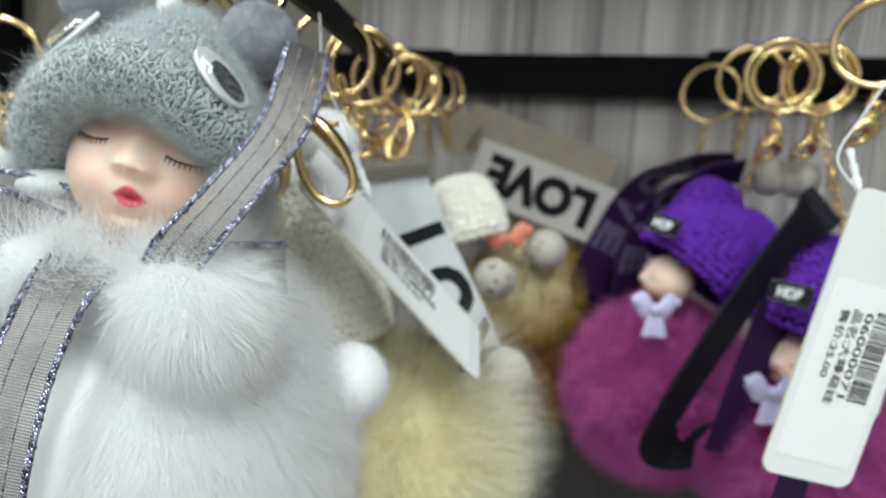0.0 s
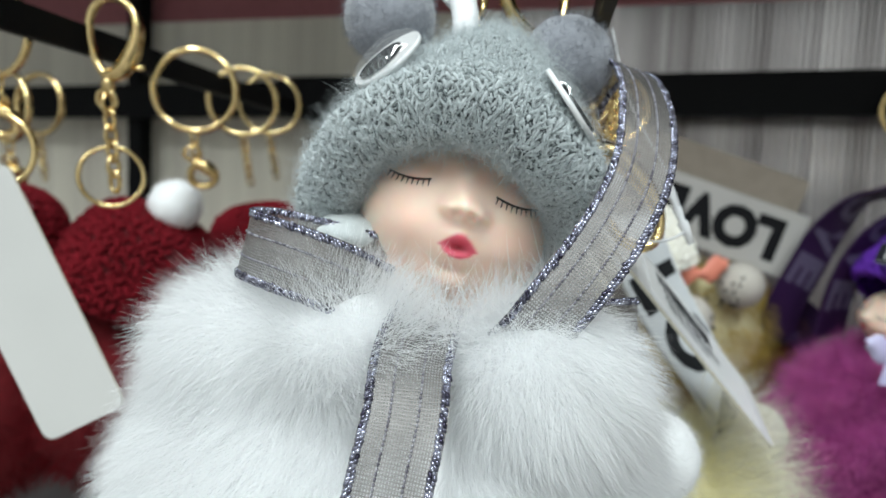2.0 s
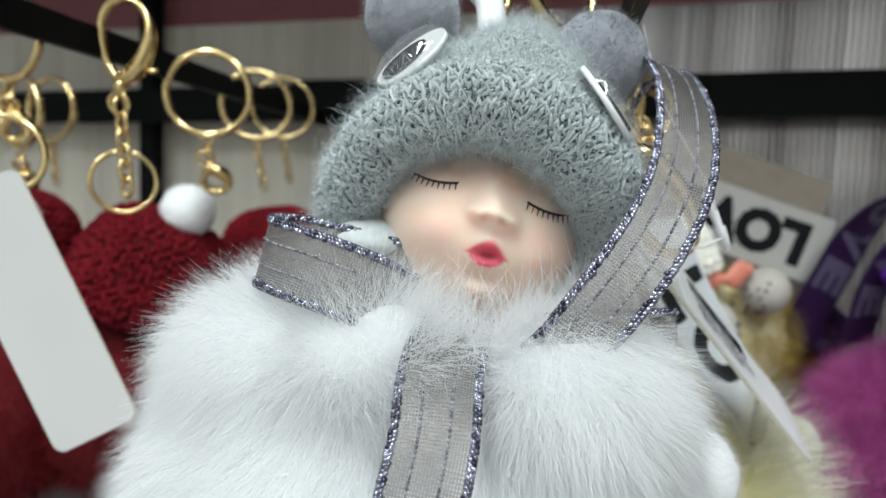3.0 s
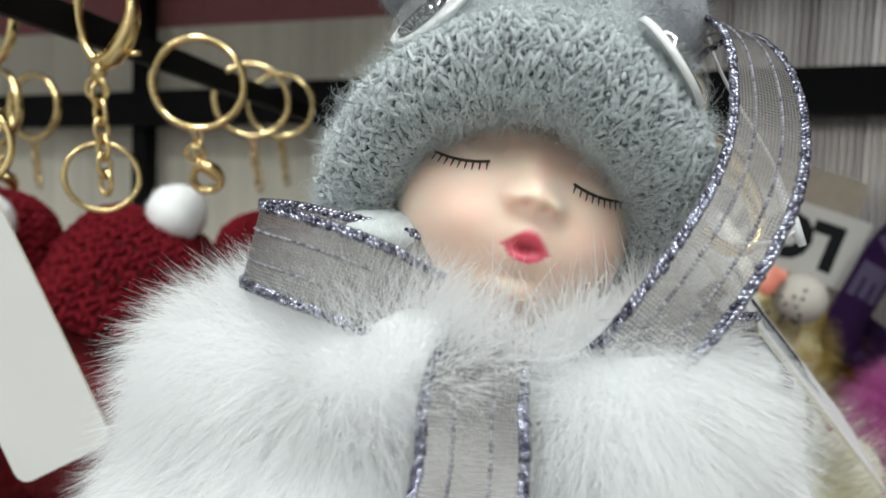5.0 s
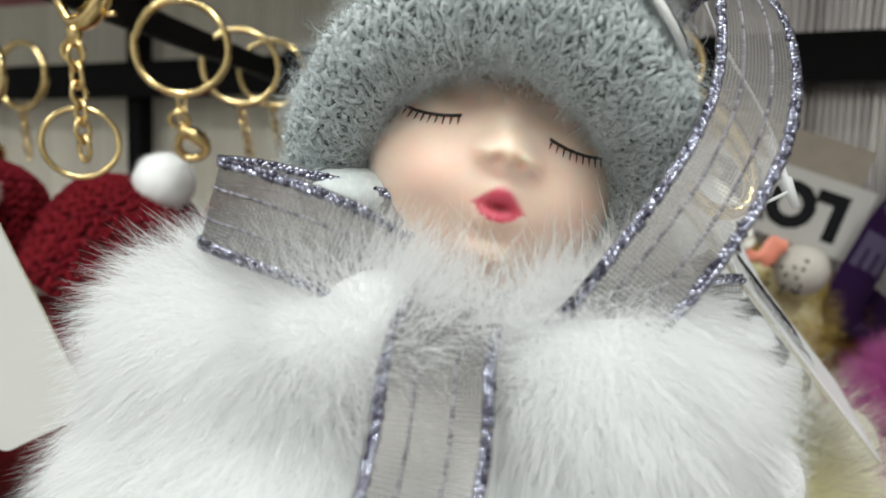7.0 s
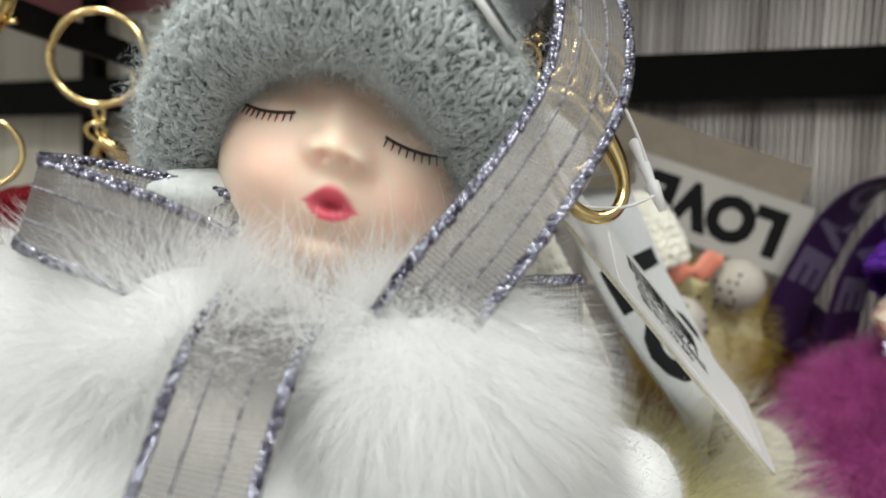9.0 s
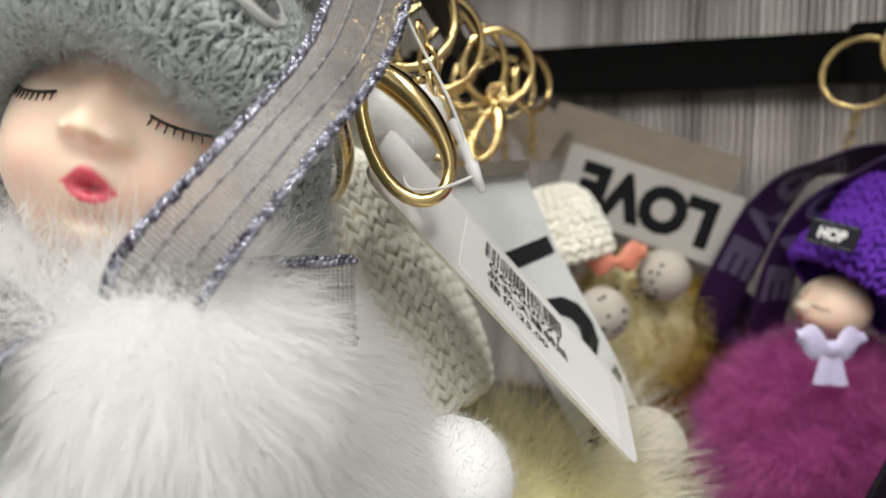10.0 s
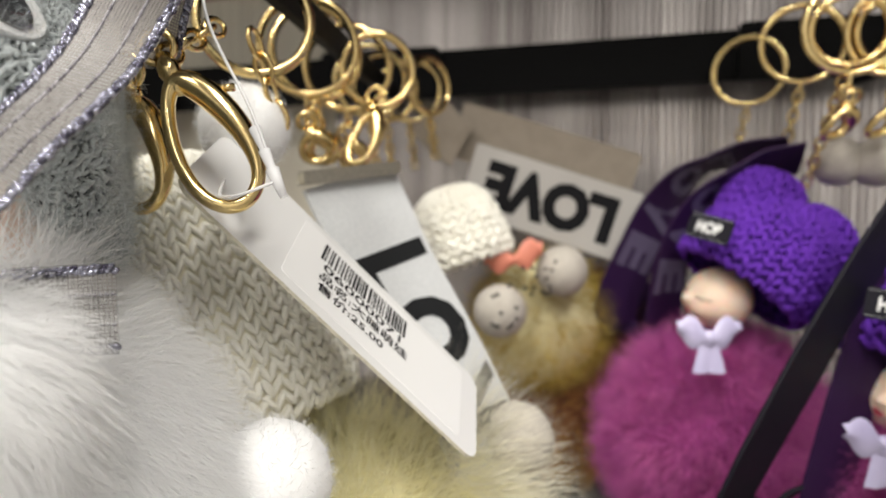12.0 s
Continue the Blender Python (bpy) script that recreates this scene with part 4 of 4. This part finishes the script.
    return Matrix(((s[0], t[0], a[0], centre[0]), (s[1], t[1], a[1], centre[1]), (s[2], t[2], a[2], centre[2]), (0, 0, 0, 1)))


def cream_keychain():
    kc = thing("plush_keychain", (-0.01, 0.25, 1.27), "cream knitted hat doll key chain with yellow fur pompom", "key chain", "doll key chains on the rack")
    knit_hat(kc, pose_axis((-0.0265, 0.248, 1.3620), (-0.33, 0.10, 0.94)), cap_profile(0.0335, 0.062), "cream_yarn", 56, 25, "cream_fur", 9, "chunky cream knitted hat", 3500, 0.08, "cream_gap")
    felt_ball(kc, (-0.0150, 0.2290, 1.4360), 0.0108, "white_felt", "white_fur", 41, "hat_pompom", 2500, "small white pompom in dimmed cream on the hat")
    fur_pompom(kc, (0.006, 0.248, 1.318), (0.041, 0.036, 0.045), "yellow_fur", "cream_core", 30000, 0.0175, 42, 0.00008, (0.15, -0.1, -0.1), label="long-haired pale yellow fur pompom")
    rng = np.random.default_rng(43)
    p, nn = ellipsoid_roots(rng, 16000, (0.016, 0.258, 1.327), (0.035, 0.033, 0.042), lambda d: (d[:, 0] > 0.25) & (d[:, 1] < 0.4))
    part("fur_fringe", fur(Geo(), rng, p, nn, 0.0205, 0.00007, (0.25, -0.1, 0.05), 0.5, 130, 0.4, 0.25), ["cream_fur"], kc, kind="stuff")
    part("cheek", Geo().ball((-0.0150, 0.2285, 1.3720), (0.008, 0.006, 0.007), 0, 20, 14), ["skin"], kc)
    # gold trigger hooks
    trigger_clasp(kc, (-0.0185, 0.1985, 1.4445), (-0.0035, 0.1955, 1.4190), (0.72, 0.25, 0.42), 0.0120)
    trigger_clasp(kc, (-0.0300, 0.2080, 1.4420), (-0.0265, 0.2050, 1.4180), (0.9, -0.2, 0.1), 0.0110)
    split_ring(kc, (-0.0196, 0.2500, 1.4659), (0.35, -0.93, 0.1), 0.0140, 0.0013)
    chain(kc, (-0.0165, 0.2195, 1.4565), (-0.0185, 0.1985, 1.4450), 0.006, 0.0006)
    chain(kc, (-0.0110, 0.2230, 1.4560), (-0.0060, 0.228, 1.436), 0.006, 0.0006)
    return kc


M["cream_core"] = mat("cream_wool_core", (0.80, 0.74, 0.46), 0.95, grain=0.3, scale=500, bump=0.4)
cream_keychain()
price_tag("price_tag", (-0.0165, 0.1960, 1.4225), (0.0535, 0.0215, -0.0585), (0.0, 0.0240, 0.0110), "long white card price tag with printed barcode sticker", hole=False)
fastener([(-0.0140, 0.205, 1.4700), (-0.0100, 0.197, 1.4520), (-0.0010, 0.193, 1.4350), (0.0045, 0.192, 1.4210)], "clear nylon tag fastener through the gold ring")
fastener([(0.0040, 0.192, 1.4230), (-0.0020, 0.190, 1.4205), (-0.0080, 0.1965, 1.4205), (-0.0110, 0.206, 1.4235)], "thin clear nylon thread of the price tag", False)


def love_strap():
    kc = thing("strap_keychain", (0.02, 0.25, 1.34), "white woven strap key chain with bold black letters", "key chain", "strap key chains on the rack")
    path = [(0.0013, 0.2675, 1.4262), (0.0070, 0.2665, 1.4145), (0.0126, 0.2655, 1.4026), (0.0230, 0.2620, 1.3855), (0.0335, 0.2570, 1.3690), (0.0405, 0.2580, 1.3530), (0.0430, 0.2620, 1.3410)]
    side = unit(V3(0.64, 0.75, 0.12))
    strap("strap", kc, path, [side, side, side, (0.60, 0.78, 0.12), (0.52, 0.84, 0.1), (0.50, 0.85, 0.1), (0.50, 0.85, 0.1)], 0.0340, "webbing", "ribbed white nylon webbing", 0.0016, "LOVE", "black_webbing", (0.0215, 0.0290), 0.0225, 0.003, -1)
    top = V3(0.0013, 0.2675, 1.4262) - side * 0.0172 + V3(0, -0.0012, -0.0004)
    clamp = part("clamp", Geo().slab(top, side * 0.0344, (-0.0003, 0, 0.0036), 0.0032, 0, 0.0008), ["clamp"], kc, "brushed metal end clamp")
    n = 30
    c = top + V3(0.0002, -0.0004, 0.0003) + side * 0.0340 * np.arange(n)[:, None] / n
    part("teeth", pods(Geo(), c, np.tile(V3(0.0004, -0.0006, 0), (n, 1)), np.tile(side * 0.00036, (n, 1)), np.tile(V3(0, 0, 0.0007), (n, 1))), ["clamp"], clamp)
    split_ring(kc, (0.0035, 0.3050, 1.4640), (0.3, -0.95, 0), 0.0120)
    trigger_clasp(kc, (0.0030, 0.300, 1.4520), (-0.0010, 0.292, 1.4320), (0.9, 0.1, 0.2), 0.0085)
    return kc


love_strap()


def far_love():
    kc = thing("strap_keychain", (0.07, 0.392, 1.39), "cream strap key chain with black letters on white patch", "key chain", "strap key chains on the rack")
    right, up = V3(-0.0720, 0.0100, 0.0235), V3(-0.0090, 0.0, -0.0290)
    c = V3(0.0705, 0.3950, 1.4200)
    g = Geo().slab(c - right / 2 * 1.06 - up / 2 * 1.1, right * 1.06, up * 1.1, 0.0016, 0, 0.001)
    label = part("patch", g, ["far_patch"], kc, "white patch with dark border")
    g = Geo()
    lay_text(g, "LOVE", 0.02, c + unit(np.cross(right, up)) * 0.0017, right, up, 0.0013, 0, 0.0001, (0.0635, 0.0228))
    part("letters", g, ["ink"], label)
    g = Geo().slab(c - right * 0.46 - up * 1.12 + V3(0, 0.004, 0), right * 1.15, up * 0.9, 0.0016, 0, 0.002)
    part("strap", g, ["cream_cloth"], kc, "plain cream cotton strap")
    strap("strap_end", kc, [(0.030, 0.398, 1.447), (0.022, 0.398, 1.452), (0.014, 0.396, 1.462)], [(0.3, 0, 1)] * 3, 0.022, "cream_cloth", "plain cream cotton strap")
    split_ring(kc, (0.0165, 0.3640, 1.4690), (0.75, -0.65, 0), 0.0115)
    chain(kc, (0.0165, 0.364, 1.4575), (0.018, 0.380, 1.440))
    return kc


# white patch and cream cloth darkened in colour, as they hang in weaker light
M["far_patch"] = mat("dimmed_white_patch", (0.52, 0.50, 0.48), 0.8, stain=0.3, scale=200, second=(0.36, 0.34, 0.32))
M["cream_cloth"] = mat("dimmed_cream_cotton", (0.33, 0.28, 0.23), 0.9, grain=0.3, scale=1200, bump=0.3, stain=0.2)
far_love()

# plain gold rings with chains, further back on the hooks
RINGS = [
    ((0.0037, 0.4050, 1.4744), (0.2, -0.97, 0), (0.0057, 0.4110, 1.4374)),
    ((-0.0051, 0.3850, 1.4723), (0.45, -0.88, 0), (-0.0031, 0.3910, 1.4353)),
    ((-0.0090, 0.3650, 1.4717), (0.3, -0.95, 0), (-0.0070, 0.3710, 1.4347)),
    ((-0.0091, 0.3170, 1.4674), (0.15, -0.98, 0), (-0.0071, 0.3230, 1.4304)),
    ((-0.0157, 0.2880, 1.4681), (0.25, -0.97, 0), (-0.0137, 0.2940, 1.4311)),
    ((-0.0161, 0.3000, 1.4686), (0.5, -0.85, 0), (-0.0141, 0.3060, 1.4316)),
    ((0.1591, 0.3900, 1.4794), (-0.5, -0.85, 0), (0.1571, 0.3960, 1.4424)),
    ((0.1646, 0.3520, 1.4822), (-0.3, -0.95, 0), (0.1626, 0.3580, 1.4452)),
    ((0.1605, 0.3100, 1.4775), (-0.1, -0.98, 0), (0.1585, 0.3160, 1.4405)),
    ((0.1819, 0.3220, 1.4792), (-0.3, -0.95, 0), (0.1799, 0.3280, 1.4422)),
    ((0.1719, 0.2620, 1.4832), (-0.5, -0.85, 0), (0.1699, 0.2680, 1.4462)),
    ((-0.1546, 0.2750, 1.4619), (0.2, -0.97, 0), (-0.1526, 0.2810, 1.4249)),
    ((-0.1597, 0.3300, 1.4651), (0.35, -0.95, 0), (-0.1577, 0.3360, 1.4281)),
    ((-0.1624, 0.3700, 1.4689), (0.2, -0.97, 0), (-0.1604, 0.3760, 1.4319)),
    ((-0.2225, 0.2620, 1.4779), (-0.2, -0.97, 0), (-0.2245, 0.2680, 1.4409)),
    ((-0.2582, 0.3100, 1.4569), (-0.35, -0.93, 0), (-0.2602, 0.3160, 1.4199)),
    ((-0.2744, 0.3500, 1.4628), (-0.2, -0.95, 0), (-0.2764, 0.3560, 1.4258)),
]
for c, nrm, to in RINGS:
    ring = thing("key_ring", V3(*to), "polished gold key ring with short chain on hook", "key ring", "gold key rings on the hooks")
    if c[1] < 0.33:
        foot = V3(*c) - V3(0, 0, 0.0148)
        hang_ring(ring, c, nrm, foot + V3(0, 0.001, -0.009), 0.0148)
        trigger_clasp(ring, foot + V3(0, 0.001, -0.011), V3(*to) + V3(0, 0, 0.002), (0.9, 0.15, 0.2), 0.0085)
    else:
        hang_ring(ring, c, nrm, V3(*to), 0.0148)


def purple_keychain(hat_at, hat_axis, face_at, face_turn, pom_at, pom_r, patch_at, patch_n, patch_u, ring_at, word, seed, label, size=1.0, tall=0.033):
    kc = thing("plush_keychain", (pom_at[0], pom_at[1], pom_at[2] - pom_r[2]), label, "key chain", "doll key chains on the rack")
    hm = pose_axis(hat_at, hat_axis)
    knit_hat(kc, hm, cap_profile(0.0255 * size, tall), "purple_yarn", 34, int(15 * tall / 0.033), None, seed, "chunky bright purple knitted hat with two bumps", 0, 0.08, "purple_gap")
    for sx in (-1, 1):
        m2 = hm @ pose(sx * 0.0112, 0, tall * 0.80, 0, sx * 12, 0)
        g = Geo()
        sf = profile_surface([(0.0145, -0.010), (0.0148, 0.002), (0.0128, 0.011), (0.0080, 0.0165), (0.001, 0.0185)], m2)
        knit(shell(g, sf, 0, 24, 10), np.random.default_rng(seed + 5), sf, 20, np.linspace(0.05, 0.95, 9), 0, rough=0.08)
        part("hat_ear", g, ["purple_yarn"], kc)
    doll_face(kc, V3(*face_at), (0.0125 * size, 0.0125 * size, 0.0120 * size), np.array(face_turn), fine=False)
    fur_pompom(kc, pom_at, pom_r, "pink_fur", "pink_core", 45000, 0.0135, seed + 1, 0.00009, (0, -0.05, -0.15), label="dense magenta pink fur pompom", clump=1.1, freq=130)
    # black woven patch with light letters on the hat
    s = unit(patch_u)
    nrm = unit(patch_n)
    u = unit(np.cross(nrm, s))
    c = V3(*patch_at)
    pt = part("patch", Geo().slab(c - s * 0.0078 - u * 0.0046, s * 0.0156, u * 0.0092, 0.0010, 0, 0.0012), ["black_strap"], kc, "small black woven patch")
    g = Geo()
    lay_text(g, word, 0.006, c + nrm * 0.0011, s, u, 0.0002, 0, 0.0001, (0.0088, 0.0045))
    part("patch_letters", g, ["white_plastic"], pt)
    g = Geo()
    k = np.linspace(-1, 1, 16)[:, None]
    for e in (-1, 1):
        cc = c + nrm * 0.0011 + s * k * 0.0070 + u * e * 0.0039
        pods(g, cc, np.tile(s * 0.0003, (16, 1)), np.tile(u * 0.00014, (16, 1)), np.tile(nrm * 0.00012, (16, 1)), 0, 4)
    part("patch_stitching", g, ["webbing"], pt)
    split_ring(kc, ring_at, (-0.3, -0.95, 0), 0.0118, 0.0012)
    chain(kc, V3(*ring_at) - V3(0, 0, 0.0118), V3(*hat_at) + unit(hat_axis) * 0.037)
    return kc


M["pink_core"] = mat("pink_wool_core", (0.28, 0.04, 0.18), 0.95, grain=0.3, scale=500, bump=0.4)
p1 = purple_keychain((0.1398, 0.3450, 1.3873), (0.62, 0.08, 0.78), (0.1310, 0.3400, 1.3827), pose(0, 0, 0, 0, 15, -80), (0.1347, 0.3520, 1.3243), (0.0420, 0.0370, 0.0440),
                     (0.1207, 0.3220, 1.4103), (-0.62, -0.72, 0.32), (0.75, -0.62, -0.22), (0.1641, 0.3180, 1.4788), "HOP", 61, "purple knitted hat doll key chain with pink fur pompom", 1.0, 0.033)
p2 = purple_keychain((0.1816, 0.3020, 1.3651), (0.45, 0.10, 0.89), (0.1758, 0.2980, 1.3571), pose(0, 0, 0, 0, 20, -60), (0.1888, 0.3080, 1.3129), (0.0400, 0.0360, 0.0420),
                     (0.1598, 0.2790, 1.3892), (-0.50, -0.82, 0.25), (0.82, -0.55, -0.10), (0.1819, 0.3220, 1.4792), "HDP", 71, "second purple hat doll key chain with pink pompom")
for kc, c in ((p1, V3(0.1187, 0.3140, 1.3720)), (p2, V3(0.1559, 0.2750, 1.3490))):
    g = Geo().ball(c, (0.0030, 0.0025, 0.0032), 0, 16, 10)
    for s in (-1, 1):
        k = np.linspace(0, 1, 8)[:, None]
        w = 0.006 * np.sin(np.pi * np.clip(k, 0.08, 0.9))
        mid = c + V3(s * 0.011, 0.002, 0.004) * k
        g.grid(np.stack([mid + V3(0, -0.001, 1) * w, mid + V3(0, -0.003, 0), mid - V3(0, 0.001, 1) * w], 1), 0)
        k2 = c + V3(s * 0.003, -0.001, -0.012) * k
        g.grid(np.stack([k2 - V3(0.0028, 0, 0), k2 + V3(0, -0.001, 0), k2 + V3(0.0028, 0, 0)], 1), 0)
    part("satin_bow", g, ["lilac_satin"], kc, "small shiny lilac satin bow")
strap("strap", p1, [(0.1653, 0.3600, 1.4403), (0.1512, 0.3700, 1.4397), (0.1339, 0.3780, 1.4344), (0.1195, 0.3800, 1.4183), (0.1095, 0.3800, 1.3980), (0.1011, 0.3800, 1.3775), (0.1003, 0.3830, 1.3614), (0.1105, 0.3920, 1.3598), (0.1249, 0.3980, 1.3765)],
      [(0.5, 0.6, -0.5), (0.6, 0.6, -0.4), (0.8, 0.5, 0.1), (0.9, 0.35, 0.15), (0.9, 0.3, 0.1), (0.95, 0.3, 0.05), (1, 0.2, -0.05), (1, 0.1, 0), (1, 0.1, 0)], 0.0215, "purple_strap", "dark purple satin strap with lilac letters", 0.0012, "LOVE", "dimmed_lilac_print", (0.0165, 0.0170), 0.022, 0.003, -1)
strap("strap", p1, [(0.1642, 0.3480, 1.4372), (0.1500, 0.3500, 1.4352), (0.1346, 0.3520, 1.4274), (0.1241, 0.3550, 1.4126), (0.1183, 0.3600, 1.3935), (0.1166, 0.3650, 1.3687)],
      [(0.5, 0.6, -0.5), (0.6, 0.6, -0.3), (0.8, 0.6, 0.2), (0.9, 0.4, 0.1), (0.9, 0.4, 0.1), (0.9, 0.4, 0.1)], 0.0180, "purple_strap", "dark purple satin strap with lilac letters", 0.0012, "LOVE", "dimmed_lilac_print", (0.0150, 0.0150), 0.020, 0.003, -1)
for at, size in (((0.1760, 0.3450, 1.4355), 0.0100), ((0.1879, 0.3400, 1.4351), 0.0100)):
    felt_ball(p1, at, size, "dimmed_felt", "dimmed_fuzz", int(at[0] * 1e4), "ear_pompom", 900, "small pale pompom")
strap("strap", p2, [(0.1803, 0.3000, 1.4249), (0.1675, 0.2900, 1.4169), (0.1526, 0.2830, 1.4001), (0.1387, 0.2780, 1.3797), (0.1263, 0.2740, 1.3596), (0.1165, 0.2720, 1.3417), (0.1124, 0.2740, 1.3276), (0.1224, 0.2830, 1.3202), (0.1373, 0.2900, 1.3264)],
      [(0.82, 0.50, 0.25)] * 9, 0.0190, "black_strap", "black satin strap loop", 0.0013)
strap("strap", p2, [(0.1789, 0.3050, 1.4121), (0.1670, 0.2980, 1.3869), (0.1572, 0.2940, 1.3584), (0.1505, 0.2920, 1.3351), (0.1465, 0.2920, 1.3164)],
      [(0.95, 0.25, 0.15)] * 5, 0.0180, "purple_strap", "dark purple satin strap with lilac letters", 0.0013, "LOVE", "dimmed_lilac_print", (0.0150, 0.0150), 0.010, 0.003, 1)
strap("strap", p2, [(0.1800, 0.250, 1.4150), (0.1660, 0.238, 1.3900), (0.1500, 0.230, 1.3560), (0.1390, 0.226, 1.3200), (0.134, 0.226, 1.290)],
      [(0.75, 0.55, 0.3)] * 5, 0.0230, "purple_strap", "wide dark purple satin strap", 0.0013)

price_tag("price_tag", (0.1290, 0.1900, 1.4322), (-0.0160, 0.0, -0.0770), (0.0262, 0.004, -0.0055), "white card price tag with barcode sticker on purple doll")
price_tag("price_tag", (0.1560, 0.2340, 1.4275), (-0.0070, 0.0, -0.0700), (0.0240, 0.004, -0.0030), "plain grey back of a card price tag", False, False)
fastener([(0.1380, 0.200, 1.4590), (0.1320, 0.198, 1.4500), (0.1255, 0.195, 1.4390), (0.1300, 0.191, 1.4300)], "clear nylon tag fastener on the purple doll tag")


def background_toys():
    """Cream and yellow dolls at the end of the middle hook, close to the wall."""
    kc = thing("plush_keychain", (0.06, 0.38, 1.33), "cream doll key chain with coral bow and yellow pompom", "key chain", "doll key chains on the rack")
    knit_hat(kc, pose_axis((0.0330, 0.362, 1.3950), (-0.3, 0.1, 0.95)), cap_profile(0.0190, 0.028), "cream_yarn", 26, 12, None, 81, "cream knitted hat", 0, 0.1)
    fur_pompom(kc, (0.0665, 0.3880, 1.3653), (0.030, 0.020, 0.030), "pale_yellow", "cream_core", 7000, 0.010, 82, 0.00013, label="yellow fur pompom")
    g = Geo()
    for s in (-1, 1):
        k = np.linspace(0, 1, 8)[:, None]
        w = 0.0065 * np.sin(np.pi * np.clip(k, 0.1, 0.85))
        mid = V3(0.0520, 0.352, 1.3960) + V3(s * 0.012, 0.002, 0.003 + 0.002 * s) * k
        g.grid(np.stack([mid + V3(0, -0.001, 1) * w, mid + V3(0, -0.003, 0), mid - V3(0, 0.001, 1) * w], 1), 0)
    part("bow", g, ["coral"], kc, "coral pink gauze bow")
    rng = np.random.default_rng(84)
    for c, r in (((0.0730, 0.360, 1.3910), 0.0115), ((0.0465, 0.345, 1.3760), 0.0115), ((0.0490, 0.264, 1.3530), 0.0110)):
        ob = felt_ball(kc, c, r, "dimmed_felt", "dimmed_fuzz", int(c[0] * 1e4), "paw_pompom", 900, "small white pompom in dimmed cream")
    for c in ((0.0610, 0.3430, 1.3885), (0.0480, 0.3290, 1.3790)):
        for q in rng.uniform(-1, 1, (13, 3)) * V3(0.0075, 0.0020, 0.0095) + V3(*c):
            part("bead", Geo().ball(q, (0.0008,) * 3, 0, 8, 6), ["black_plastic"], kc)
    kc = thing("plush_keychain", (0.07, 0.40, 1.29), "orange brown fur pompom key chain in shadow", "key chain", "doll key chains on the rack")
    fur_pompom(kc, (0.0855, 0.4080, 1.3349), (0.042, 0.022, 0.052), "orange_fur", "brown_core", 12000, 0.012, 85, 0.00013, label="orange brown fur pompom")


# yellow of the far pompom, darkened for the dim back of the rack
M["pale_yellow"] = fur_mat("dimmed_yellow_fur", (0.60, 0.46, 0.10), (0.50, 0.36, 0.14))
M["brown_core"] = mat("brown_wool_core", (0.16, 0.06, 0.03), 0.95, grain=0.3, scale=500, bump=0.4)
background_toys()


def red_keychain(hat_at, axis, r, h, pom_at, pom_r, white_at, seed, label):
    kc = thing("plush_keychain", (pom_at[0], pom_at[1], pom_at[2] - pom_r[2]), label, "key chain", "red doll key chains on the hook")
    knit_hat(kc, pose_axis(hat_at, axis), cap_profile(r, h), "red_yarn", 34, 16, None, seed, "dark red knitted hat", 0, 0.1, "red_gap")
    fur_pompom(kc, pom_at, pom_r, "red_fur", "red_core", 9000, 0.011, seed + 1, 0.00013, label="dark red fur pompom")
    if white_at:
        felt_ball(kc, white_at, 0.0115, "white_felt", "white_fur", seed + 2, "hat_pompom", 1200, "white pompom on the hat")
    return kc


M["red_core"] = mat("red_wool_core", (0.14, 0.004, 0.008), 0.95, grain=0.3, scale=500, bump=0.4)
red_keychain((-0.1970, 0.300, 1.3770), (0.35, 0.1, 0.9), 0.030, 0.036, (-0.2050, 0.302, 1.3380), (0.040, 0.034, 0.040), (-0.1735, 0.297, 1.4180), 91, "dark red knitted hat key chain with white pompom")
red_keychain((-0.1520, 0.345, 1.3800), (-0.2, 0.1, 0.95), 0.026, 0.034, (-0.1500, 0.345, 1.3350), (0.040, 0.032, 0.044), None, 94, "dark red key chain doll further back on hook")
red_keychain((-0.2520, 0.290, 1.3860), (0.1, 0.1, 0.95), 0.028, 0.034, (-0.2560, 0.290, 1.3350), (0.040, 0.034, 0.044), (-0.2290, 0.268, 1.4130), 97, "dark red key chain doll with pale pompom")

tag = thing("price_tag", (-0.153, 0.2, 1.36), "blank grey back of a long card price tag", "price tag", "price tags on the key chains")
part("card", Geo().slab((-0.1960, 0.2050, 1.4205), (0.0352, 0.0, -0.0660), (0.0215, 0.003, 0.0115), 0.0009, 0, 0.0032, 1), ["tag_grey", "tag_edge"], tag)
part("hole_rim", Geo().tube(ring_path((-0.1820, 0.2050, 1.4205), 0.0013, (0, -1, 0), 20), 0.0003, 0, 6, True), ["black_plastic"], tag)
clasp = thing("spring_clasp", (-0.165, 0.235, 1.43), "gold trigger clasp and swivel hanging from hook", "clasp")
trigger_clasp(clasp, (-0.1640, 0.2370, 1.4560), (-0.1610, 0.2370, 1.4840), (0.95, 0.1, -0.2), 0.0150)
chain(clasp, (-0.1640, 0.2370, 1.4540), (-0.1620, 0.2380, 1.4250), 0.0062, 0.0007)
part("ring", Geo().tube(ring_path((-0.1640, 0.2390, 1.4290), 0.0095, (0.5, -0.85, 0.1), 36), 0.0008, 0, 8, True), ["gold"], clasp)
clasp = thing("spring_clasp", (-0.185, 0.21, 1.42), "gold clasp ring above the blank price tag", "clasp")
part("ring", Geo().tube(ring_path((-0.1830, 0.2120, 1.4350), 0.0110, (0.4, -0.9, 0.1), 36), 0.0010, 0, 8, True), ["gold"], clasp)
